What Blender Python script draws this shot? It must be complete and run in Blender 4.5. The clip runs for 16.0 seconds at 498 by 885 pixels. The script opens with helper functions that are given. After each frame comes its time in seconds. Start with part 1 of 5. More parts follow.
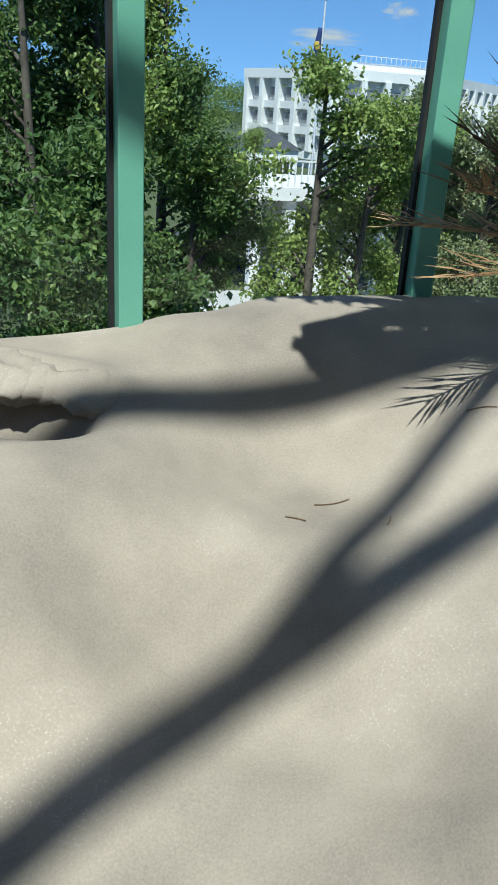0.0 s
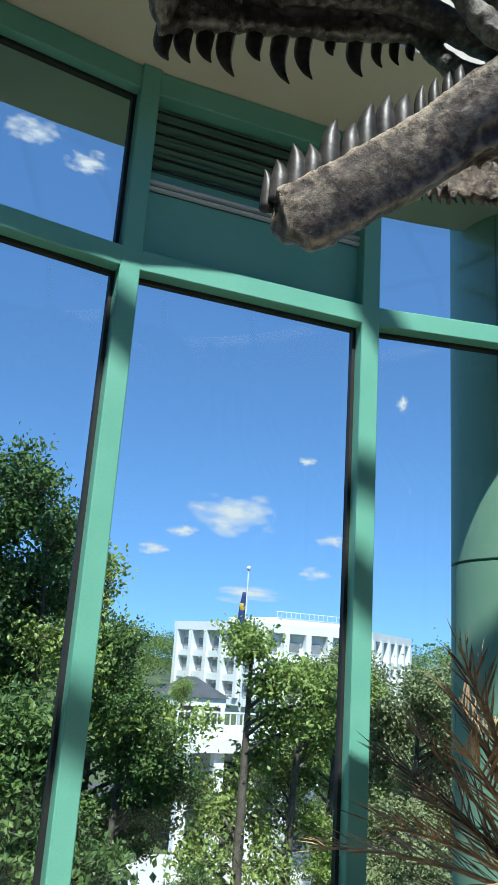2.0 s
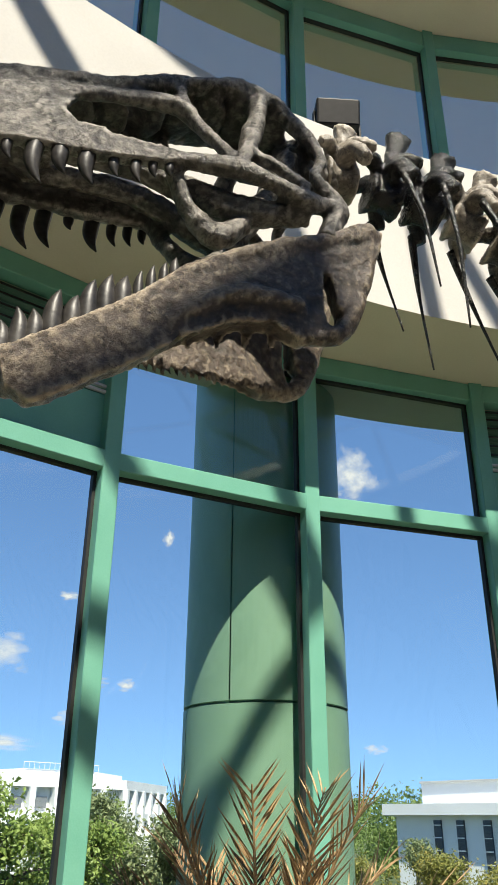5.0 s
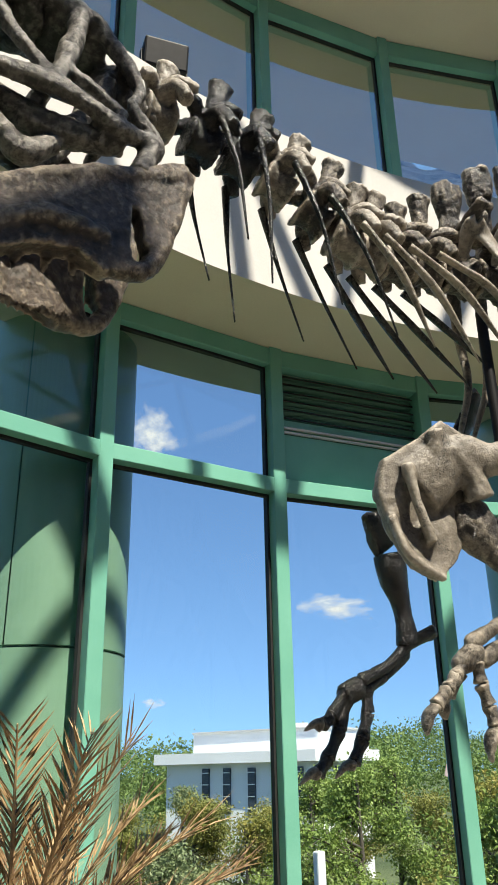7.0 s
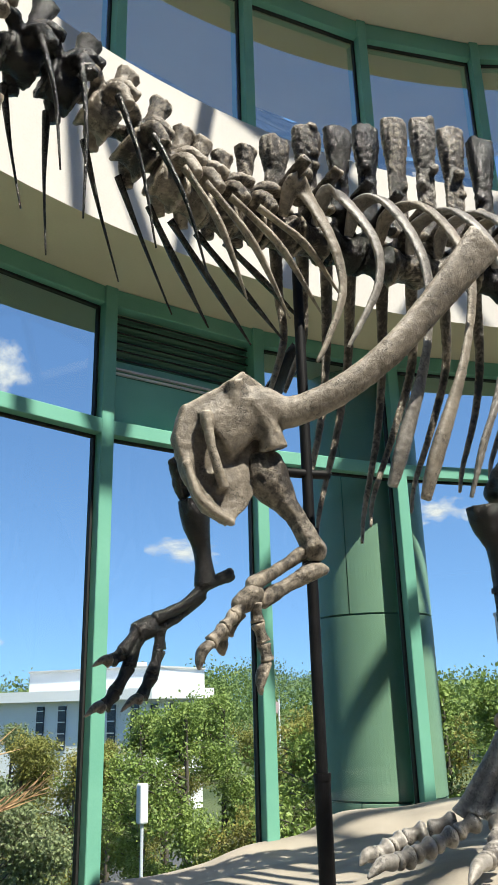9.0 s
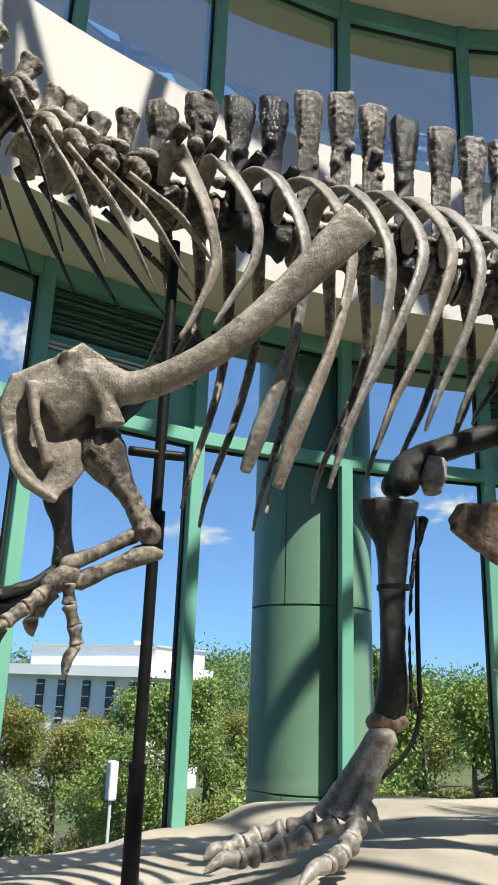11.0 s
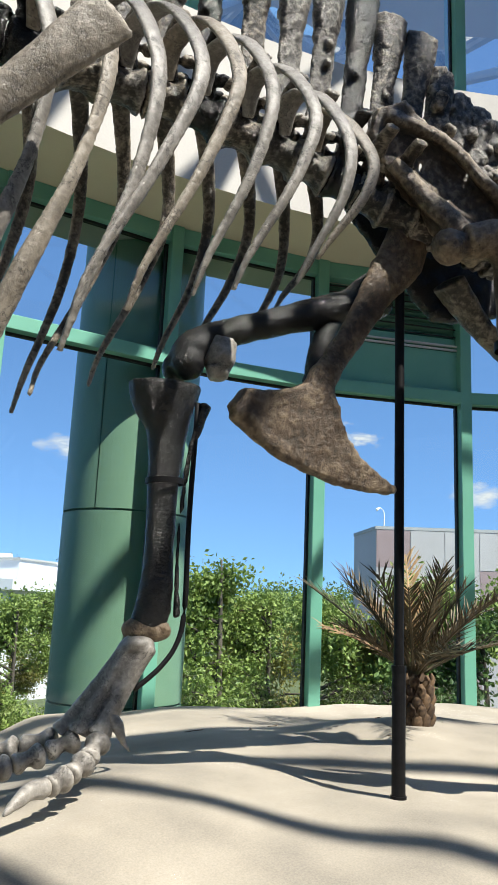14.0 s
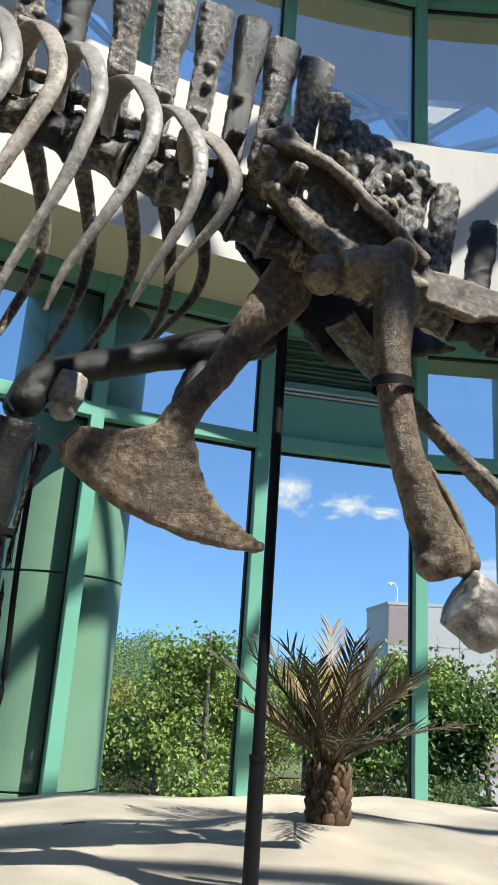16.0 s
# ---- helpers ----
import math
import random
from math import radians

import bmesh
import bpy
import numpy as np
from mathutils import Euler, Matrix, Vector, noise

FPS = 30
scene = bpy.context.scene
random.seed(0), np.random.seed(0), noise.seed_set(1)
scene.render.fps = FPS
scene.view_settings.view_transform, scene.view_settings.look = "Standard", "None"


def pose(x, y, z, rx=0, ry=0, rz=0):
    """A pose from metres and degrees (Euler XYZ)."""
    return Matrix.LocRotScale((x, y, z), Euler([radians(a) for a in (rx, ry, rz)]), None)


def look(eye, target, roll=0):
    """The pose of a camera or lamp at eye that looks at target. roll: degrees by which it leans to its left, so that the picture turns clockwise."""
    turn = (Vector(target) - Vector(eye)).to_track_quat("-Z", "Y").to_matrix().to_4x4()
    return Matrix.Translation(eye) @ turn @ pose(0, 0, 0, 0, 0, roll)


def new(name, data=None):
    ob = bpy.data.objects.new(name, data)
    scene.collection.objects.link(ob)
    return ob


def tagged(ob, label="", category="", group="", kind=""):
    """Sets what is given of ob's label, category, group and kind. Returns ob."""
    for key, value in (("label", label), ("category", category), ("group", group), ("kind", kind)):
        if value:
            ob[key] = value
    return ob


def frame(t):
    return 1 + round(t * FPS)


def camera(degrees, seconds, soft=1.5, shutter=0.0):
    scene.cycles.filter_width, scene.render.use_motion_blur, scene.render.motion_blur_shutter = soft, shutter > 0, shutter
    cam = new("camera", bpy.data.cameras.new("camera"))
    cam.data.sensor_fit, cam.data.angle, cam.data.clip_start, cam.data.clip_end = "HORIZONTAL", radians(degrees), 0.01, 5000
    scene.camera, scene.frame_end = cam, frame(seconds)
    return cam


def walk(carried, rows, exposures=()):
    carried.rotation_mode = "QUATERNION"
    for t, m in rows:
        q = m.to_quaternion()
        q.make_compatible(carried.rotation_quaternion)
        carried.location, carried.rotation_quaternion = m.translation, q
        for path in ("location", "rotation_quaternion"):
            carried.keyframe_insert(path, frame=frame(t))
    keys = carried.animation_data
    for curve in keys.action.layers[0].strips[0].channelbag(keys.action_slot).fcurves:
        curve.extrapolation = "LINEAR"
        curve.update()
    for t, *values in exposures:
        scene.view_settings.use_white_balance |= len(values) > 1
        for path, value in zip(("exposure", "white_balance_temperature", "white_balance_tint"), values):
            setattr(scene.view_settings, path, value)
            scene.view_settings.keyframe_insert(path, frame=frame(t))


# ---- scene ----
cam = camera(35.1, 16.0, soft=1.2)
PATH = [
    (0, (0.474, -0.107, 1.138), (0.269, 1.725, 0.362), 3.7),
    (0.5, (0.477, -0.176, 1.25), (0.295, 1.776, 0.853), 3.8),
    (1, (0.465, -0.234, 1.324), (0.321, 1.761, 1.312), 3.8),
    (1.5, (0.472, -0.305, 1.371), (0.34, 1.666, 1.685), 3.8),
    (2, (0.468, -0.351, 1.407), (0.337, 1.572, 1.942), 3.9),
    (2.5, (0.474, -0.393, 1.422), (0.348, 1.473, 2.13), 3.8),
    (3, (0.49, -0.415, 1.436), (0.399, 1.405, 2.26), 3.4),
    (3.5, (0.511, -0.431, 1.439), (0.519, 1.363, 2.323), 2.4),
    (4, (0.538, -0.457, 1.436), (0.681, 1.321, 2.342), 1.6),
    (4.5, (0.556, -0.454, 1.435), (0.841, 1.312, 2.33), 0.9),
    (5, (0.592, -0.47, 1.42), (1.013, 1.28, 2.292), 0.5),
    (7.3, (0.636, -0.452, 1.377), (1.594, 1.133, 2.132), -1.7),
    (7.5, (0.647, -0.462, 1.378), (1.642, 1.107, 2.118), -2.1),
    (8, (0.655, -0.478, 1.369), (1.763, 1.036, 2.061), -2.8),
    (8.5, (0.667, -0.497, 1.366), (1.866, 0.971, 2.005), -2.7),
    (9, (0.744, -0.56, 1.362), (1.97, 0.886, 1.999), -1.5),
    (9.2, (0.785, -0.602, 1.366), (2.009, 0.847, 2.002), -0.9),
    (11.3, (1.264, -0.877, 1.383), (2.461, 0.614, 1.968), 2.3),
    (11.5, (1.286, -0.917, 1.387), (2.488, 0.577, 1.954), 2.3),
    (12, (1.34, -0.938, 1.371), (2.569, 0.552, 1.891), 2.1),
    (12.5, (1.418, -0.826, 1.331), (2.719, 0.606, 1.839), 1.8),
    (13, (1.536, -0.776, 1.351), (2.89, 0.615, 1.835), 1.9),
    (13.5, (1.635, -0.757, 1.362), (3.071, 0.56, 1.814), 2.1),
    (14, (1.814, -0.775, 1.363), (3.269, 0.532, 1.781), 2.5),
    (14.5, (1.971, -0.778, 1.377), (3.434, 0.511, 1.822), 3.3),
    (15, (2.123, -0.784, 1.395), (3.562, 0.503, 1.918), 3.7),
    (15.5, (2.265, -0.875, 1.401), (3.633, 0.453, 2.007), 4.1),
    (16, (2.442, -0.962, 1.392), (3.819, 0.363, 1.982), 4.0),
]
walk(cam, [(t, look(eye, target, roll)) for t, eye, target, roll in PATH],
     [(0, 0.08, 6000, 3), (1.5, 0.42, 5850, 3), (3, 0.6, 6400, 5), (5, 0.65, 7050, 7), (8, 0.68, 6900, 7), (12.5, 0.6, 6650, 8), (16, 0.74, 6500, 7)])

# world, sun and exposure
SUN_FROM, SUN_UP = 272.0, 56.0
world = bpy.data.worlds.new("world")
scene.world = world
world.use_nodes = True
wn, wl = world.node_tree.nodes, world.node_tree.links
wn.clear()
w_out, w_bg, w_sky = wn.new("ShaderNodeOutputWorld"), wn.new("ShaderNodeBackground"), wn.new("ShaderNodeTexSky")
w_sky.sky_type, w_sky.sun_disc = "NISHITA", False
w_sky.sun_elevation, w_sky.sun_rotation = radians(SUN_UP), radians(90 - SUN_FROM)
w_sky.altitude, w_sky.air_density, w_sky.dust_density, w_sky.ozone_density = 300, 0.95, 0.05, 4.0
w_bg.inputs["Strength"].default_value = 0.132
w_tint = wn.new("ShaderNodeMix")
w_tint.data_type, w_tint.blend_type = "RGBA", "MULTIPLY"
w_tint.inputs[0].default_value, w_tint.inputs[7].default_value = 1.0, (0.88, 1.04, 1.16, 1)
# clear autumn air: the pale haze at the horizon is thin
w_tc, w_up, w_nm = wn.new("ShaderNodeTexCoord"), wn.new("ShaderNodeVectorMath"), wn.new("ShaderNodeVectorMath")
w_up.inputs[1].default_value, w_nm.operation = (0, 0, 0.16), "NORMALIZE"
wl.new(w_tc.outputs["Generated"], w_up.inputs[0]), wl.new(w_up.outputs[0], w_nm.inputs[0]), wl.new(w_nm.outputs[0], w_sky.inputs["Vector"])
wl.new(w_sky.outputs[0], w_tint.inputs[6]), wl.new(w_tint.outputs[2], w_bg.inputs[0]), wl.new(w_bg.outputs[0], w_out.inputs[0])
sun = new("sun", bpy.data.lights.new("sun", "SUN"))
sun.data.energy, sun.data.angle, sun.data.color = 5.8, radians(0.55), (1.0, 0.95, 0.86)
a_s, e_s = radians(SUN_FROM), radians(SUN_UP)
sun.matrix_world = look((50 * math.cos(a_s) * math.cos(e_s), 50 * math.sin(a_s) * math.cos(e_s), 50 * math.sin(e_s)), (0, 0, 0))


# materials
def mat(name, dark, light, rough=0.6, metal=0.0, scale=8.0, bump=0.3, fine=60.0, third=None, contrast=(0.35, 0.65), spec=0.5, coat=0.0, speck=0.0, rand=0.0, detail_mix=0.35, bump_d=0.01):
    m = bpy.data.materials.new(name)
    m.use_nodes = True
    n, l = m.node_tree.nodes, m.node_tree.links
    b = n["Principled BSDF"]
    b.inputs["Roughness"].default_value, b.inputs["Metallic"].default_value = rough, metal
    b.inputs["Specular IOR Level"].default_value, b.inputs["Coat Weight"].default_value = spec, coat
    b.inputs["Coat Roughness"].default_value = 0.2
    tc = n.new("ShaderNodeTexCoord")
    big, small = n.new("ShaderNodeTexNoise"), n.new("ShaderNodeTexNoise")
    big.inputs["Scale"].default_value, big.inputs["Detail"].default_value = scale, 6
    small.inputs["Scale"].default_value, small.inputs["Detail"].default_value = fine, 5
    l.new(tc.outputs["Object"], big.inputs["Vector"]), l.new(tc.outputs["Object"], small.inputs["Vector"])
    mixf = n.new("ShaderNodeMix")
    mixf.inputs[0].default_value = detail_mix
    l.new(big.outputs[0], mixf.inputs[2]), l.new(small.outputs[0], mixf.inputs[3])
    fac = mixf.outputs[0]
    if rand:
        oi, ma = n.new("ShaderNodeObjectInfo"), n.new("ShaderNodeMath")
        ma.operation, ma.inputs[1].default_value, ma.inputs[2].default_value = "MULTIPLY_ADD", rand, -rand / 2
        ad = n.new("ShaderNodeMath")
        l.new(oi.outputs["Random"], ma.inputs[0]), l.new(ma.outputs[0], ad.inputs[0]), l.new(fac, ad.inputs[1])
        fac = ad.outputs[0]
    ramp = n.new("ShaderNodeValToRGB")
    ramp.color_ramp.elements[0].position, ramp.color_ramp.elements[1].position = contrast
    ramp.color_ramp.elements[0].color, ramp.color_ramp.elements[1].color = (*dark, 1), (*light, 1)
    if third:
        e = ramp.color_ramp.elements.new((contrast[0] + contrast[1]) / 2)
        e.color = (*third, 1)
    l.new(fac, ramp.inputs[0])
    col = ramp.outputs[0]
    if speck:
        vo = n.new("ShaderNodeTexVoronoi")
        vo.inputs["Scale"].default_value = 140
        l.new(tc.outputs["Object"], vo.inputs["Vector"])
        lt = n.new("ShaderNodeMath")
        lt.operation, lt.inputs[1].default_value = "LESS_THAN", speck
        l.new(vo.outputs["Distance"], lt.inputs[0])
        gate = n.new("ShaderNodeMath")
        gate.operation = "MULTIPLY"
        gt = n.new("ShaderNodeMath")
        gt.operation, gt.inputs[1].default_value = "GREATER_THAN", 0.56
        l.new(big.outputs[0], gt.inputs[0]), l.new(lt.outputs[0], gate.inputs[0]), l.new(gt.outputs[0], gate.inputs[1])
        mc = n.new("ShaderNodeMix")
        mc.data_type = "RGBA"
        mc.inputs[7].default_value = (0.85, 0.82, 0.75, 1)
        l.new(gate.outputs[0], mc.inputs[0]), l.new(col, mc.inputs[6])
        col = mc.outputs[2]
    l.new(col, b.inputs["Base Color"])
    if bump:
        bp = n.new("ShaderNodeBump")
        bp.inputs["Strength"].default_value, bp.inputs["Distance"].default_value = bump, bump_d
        l.new(mixf.outputs[0], bp.inputs["Height"]), l.new(bp.outputs[0], b.inputs["Normal"])
    return m


def glass_mat(name, tint, ior, rough=0.0, plus=0.0):
    m = bpy.data.materials.new(name)
    m.use_nodes = True
    n, l = m.node_tree.nodes, m.node_tree.links
    n.remove(n["Principled BSDF"])
    tr, gl, fr, mx = n.new("ShaderNodeBsdfTransparent"), n.new("ShaderNodeBsdfGlossy"), n.new("ShaderNodeFresnel"), n.new("ShaderNodeMixShader")
    tr.inputs[0].default_value, gl.inputs["Roughness"].default_value, fr.inputs[0].default_value = (*tint, 1), rough, ior
    ad = n.new("ShaderNodeMath")
    ad.inputs[1].default_value, ad.use_clamp = plus, True
    l.new(fr.outputs[0], ad.inputs[0]), l.new(ad.outputs[0], mx.inputs[0])
    l.new(tr.outputs[0], mx.inputs[1]), l.new(gl.outputs[0], mx.inputs[2]), l.new(mx.outputs[0], n["Material Output"].inputs[0])
    return m


M_GREEN = mat("green_paint", (0.125, 0.36, 0.27), (0.17, 0.43, 0.33), rough=0.42, scale=3, fine=180, bump=0.05)
M_GREENDARK = mat("green_louver_paint", (0.05, 0.16, 0.11), (0.075, 0.21, 0.15), rough=0.5, scale=4, fine=150, bump=0.05)
M_COLUMN = mat("green_column_cladding", (0.16, 0.29, 0.2), (0.21, 0.35, 0.25), rough=0.45, scale=1.2, fine=25, bump=0.05, detail_mix=0.25)
M_GASKET = mat("black_gasket", (0.01, 0.01, 0.01), (0.02, 0.02, 0.02), rough=0.6, bump=0)
M_FASCIA = mat("white_plaster", (0.52, 0.505, 0.48), (0.6, 0.585, 0.555), rough=0.85, scale=1.5, fine=90, bump=0.06)
M_SOFFIT = mat("beige_plaster", (0.62, 0.56, 0.42), (0.68, 0.62, 0.47), rough=0.85, scale=2, fine=90, bump=0.06)
M_EXTSOFFIT = mat("grey_beige_soffit", (0.55, 0.53, 0.46), (0.62, 0.6, 0.52), rough=0.8, scale=2, fine=60, bump=0.05)
M_SAND = mat("sandy_concrete", (0.19, 0.172, 0.147), (0.42, 0.376, 0.315), rough=0.9, scale=1.6, fine=170, bump=0.35, speck=0.13, contrast=(0.34, 0.66), third=(0.31, 0.277, 0.228), bump_d=0.004, detail_mix=0.22)
M_GLASS = glass_mat("window_glass", (0.9, 0.96, 0.95), 1.5)
M_GLASSUP = glass_mat("coated_window_glass", (0.78, 0.82, 0.81), 1.6, plus=0.42)
M_CLEAR = glass_mat("clear_outer_face", (1.0, 1.0, 1.0), 1.0)
M_DOMEGLASS = glass_mat("dome_glass", (0.92, 0.96, 0.97), 1.3)
M_STEEL = mat("pale_painted_steel", (0.5, 0.52, 0.54), (0.6, 0.62, 0.64), rough=0.5, scale=5, bump=0.03)
M_BLACK = mat("black_painted_steel", (0.004, 0.004, 0.005), (0.01, 0.01, 0.011), rough=0.5, spec=0.2, scale=20, fine=200, bump=0.05)
M_FLOOR = mat("terrazzo_floor", (0.16, 0.145, 0.125), (0.24, 0.22, 0.19), rough=0.4, scale=6, fine=120, bump=0.05)
M_WALL = mat("grey_beige_wall", (0.25, 0.235, 0.21), (0.32, 0.3, 0.27), rough=0.85, scale=2, fine=80, bump=0.05)


# mesh helpers
def mesh_of(bm, name, material, smooth=True):
    me = bpy.data.meshes.new(name)
    bmesh.ops.recalc_face_normals(bm, faces=bm.faces)
    bm.to_mesh(me)
    bm.free()
    if smooth:
        me.shade_smooth()
    if material:
        me.materials.append(material)
    return me


def part(name, bm, material, parent, label="", smooth=False):
    ob = new(name, bm if isinstance(bm, bpy.types.Mesh) else mesh_of(bm, name, material, smooth))
    ob.parent = parent
    return tagged(ob, label)


def thing(name, label, category, group="", kind="", at=(0, 0, 0)):
    ob = new(name)
    ob.location = at
    return tagged(ob, label, category, group, kind)


def solid(name, bm, material, label, category="", kind="", group="", smooth=False):
    return tagged(new(name, mesh_of(bm, name, material, smooth)), label, category, group, kind)


def box(bm, m, sx, sy, sz, bevel=0.0):
    r = bmesh.ops.create_cube(bm, size=1, matrix=m @ Matrix.Diagonal((sx, sy, sz, 1)))
    if bevel:
        es = list({e for v in r["verts"] for e in v.link_edges})
        bmesh.ops.bevel(bm, geom=es, offset=bevel, segments=2, affect="EDGES", profile=0.5)


CX, CY, RW = 2.849, -3.047, 6.405


def ang(n):
    """Bearing, in degrees, of the drum's mullion n."""
    return 89.26 + 10 * (4 - n)


def polar(r, deg, z):
    return Vector((CX + r * math.cos(radians(deg)), CY + r * math.sin(radians(deg)), z))


def ring(bm, profile, a0, a1, steps, closed=True):
    """Sweeps a profile of (radius, z) round the drum's axis."""
    rows = []
    full = abs(a1 - a0) >= 359.9
    for i in range(steps + (0 if full else 1)):
        a = a0 + (a1 - a0) * i / steps
        rows.append([bm.verts.new(polar(r, a, z)) for r, z in profile])
    k = len(profile)
    for i in range(steps):
        p, q = rows[i], rows[(i + 1) % len(rows)]
        for j in range(k if closed else k - 1):
            bm.faces.new((p[j], p[(j + 1) % k], q[(j + 1) % k], q[j]))
    if closed and not full:
        bm.faces.new(rows[0])
        bm.faces.new(rows[-1][::-1])


def beam(bm, p, q, w, d, up=Vector((0, 0, 1))):
    """A straight box from p to q, w wide, d deep along up."""
    p, q = Vector(p), Vector(q)
    x = (q - p).normalized()
    y = up.cross(x).normalized()
    z = x.cross(y)
    m = Matrix((x, y, z)).transposed().to_4x4()
    m.translation = (p + q) / 2
    box(bm, m, (q - p).length, w, d)


Z_SILL, Z_TR, Z_HEAD, Z_SOF, Z_UP, Z_TOP = 0.1, 2.95, 3.76, 3.88, 5.05, 6.95
FIRST, LAST = -3, 12
A0, A1 = ang(LAST), ang(FIRST)

# drum structure
bm = bmesh.new()
bmesh.ops.create_circle(bm, cap_ends=True, segments=96, radius=RW + 0.3, matrix=pose(CX, CY, -0.35))
solid("floor", bm, M_FLOOR, "grey terrazzo hall floor round the mound", "floor", "structure")
bm = bmesh.new()
ring(bm, [(RW, -0.6), (RW + 0.3, -0.6), (RW + 0.3, Z_SILL), (RW, Z_SILL)], A0, A1, 60)
solid("wall_base", bm, M_GREEN, "low green painted wall under the windows", "wall", "structure")
bm = bmesh.new()
ring(bm, [(RW, -0.6), (RW + 0.3, -0.6), (RW + 0.3, 7.2), (RW, 7.2)], A1, A0 + 360, 60)
solid("wall_south", bm, M_WALL, "plain grey-beige curved wall closing the hall", "wall", "structure", smooth=True)
bm = bmesh.new()
ring(bm, [(5.78, Z_SOF), (RW + 0.1, Z_SOF), (RW + 0.1, Z_UP - 0.1), (5.98, Z_UP - 0.1), (5.98, Z_UP), (5.78, Z_UP)], 0, 360, 144)
o = solid("fascia_band", bm, M_FASCIA, "curved white plaster band with beige underside above the windows", "balcony band", "structure", smooth=False)
o.data.materials.append(M_SOFFIT)
for f in o.data.polygons:
    f.material_index = 1 if f.normal.z < -0.9 else 0
bm = bmesh.new()
ring(bm, [(5.2, 7.12), (RW + 0.5, 7.12), (RW + 0.5, 7.5), (5.4, 7.5), (5.2, 7.2)], 0, 360, 144)
solid("ceiling", bm, M_SOFFIT, "beige plaster ceiling ring under the glass dome", "ceiling", "structure")
bm = bmesh.new()
ring(bm, [(RW + 0.1, Z_SOF - 0.06), (6.88, Z_SOF - 0.06), (6.88, Z_UP - 0.4), (RW + 0.1, Z_UP - 0.4)], A0, A1, 72)
solid("outer_soffit", bm, M_EXTSOFFIT, "grey-beige outer soffit band beyond the glass", "soffit", "structure")

# head, transom and top rails per bay, with panes


def rail(parent, name, n, r, z, depth, height):
    bm = bmesh.new()
    beam(bm, polar(r, ang(n), z), polar(r, ang(n + 1), z), depth, height)
    bmesh.ops.bevel(bm, geom=bm.edges[:], offset=0.004, segments=1, affect="EDGES")
    return part(name, bm, M_GREEN, parent)


def pane(parent, n, z0, z1, material, r):
    bm = bmesh.new()
    beam(bm, polar(r, ang(n), (z0 + z1) / 2), polar(r, ang(n + 1), (z0 + z1) / 2), 0.012, z1 - z0)
    p = part("pane", bm, material, parent)
    p.visible_shadow = False
    p.data.materials.append(M_CLEAR)
    inward = polar(0, 0, 0) - polar(r, ang(n + 0.5), 0)
    for f in p.data.polygons:
        f.material_index = 0 if f.normal.dot(inward) > 0.5 * inward.length else 1
    g = bmesh.new()
    for z in (z0 + 0.008, z1 - 0.008):
        beam(g, polar(r - 0.012, ang(n), z), polar(r - 0.012, ang(n + 1), z), 0.03, 0.016)
    for k in (n, n + 1):
        d = (polar(r, ang(2 * n + 1 - k), 0) - polar(r, ang(k), 0)).normalized() * 0.05
        beam(g, polar(r - 0.012, ang(k), z0) + d, polar(r - 0.012, ang(k), z1) + d, 0.03, 0.02, Vector((d.x, d.y, 0)).normalized())
    part("gasket", g, M_GASKET, parent, "black rubber gasket")


def louver(parent, n):
    """Green panel with a mesh-covered louver above it, filling the part over the transom."""
    r = RW + 0.03
    a, b = ang(n), ang(n + 1)
    bm = bmesh.new()
    beam(bm, polar(r, a, 3.15), polar(r, b, 3.15), 0.03, 0.33)
    part("panel", bm, M_GREEN, parent, "flat green metal panel")
    for z in (3.33, 3.36):
        bm = bmesh.new()
        beam(bm, polar(r - 0.02, a, z), polar(r - 0.02, b, z), 0.02, 0.012)
        part("sill_strip", bm, M_STEEL, parent, "pale metal drip strip")
    bm = bmesh.new()
    beam(bm, polar(r + 0.1, a, 3.55), polar(r + 0.1, b, 3.55), 0.02, 0.44)
    part("back_plate", bm, M_GREENDARK, parent)
    bm = bmesh.new()
    beam(bm, polar(r + 0.03, a, 3.4), polar(r + 0.03, b, 3.4), 0.05, 0.05)
    part("lower_rail", bm, M_GREEN, parent)
    p, q = polar(r + 0.03, a, 0), polar(r + 0.03, b, 0)
    x = (q - p).normalized()
    inward = Vector((-x.y, x.x, 0))
    if inward.dot(polar(0, 0, 0) - p) < 0:
        inward = -inward
    tilt = (Vector((0, 0, 1)) + inward * 0.9).normalized()
    for i in range(9):
        bm = bmesh.new()
        z = 3.445 + i * 0.036
        up = Vector((0, 0, z))
        beam(bm, p + up + x * 0.05, q + up - x * 0.05, 0.006, 0.045, tilt)
        part("slat", bm, M_GREENDARK, parent)
    for z in (3.44, 3.5, 3.56, 3.62, 3.68, 3.73):
        bm = bmesh.new()
        beam(bm, p + Vector((0, 0, z)) + inward * 0.03 + x * 0.04, q + Vector((0, 0, z)) + inward * 0.03 - x * 0.04, 0.006, 0.008)
        part("mesh_bar", bm, M_GASKET, parent, "dark mesh support bar")


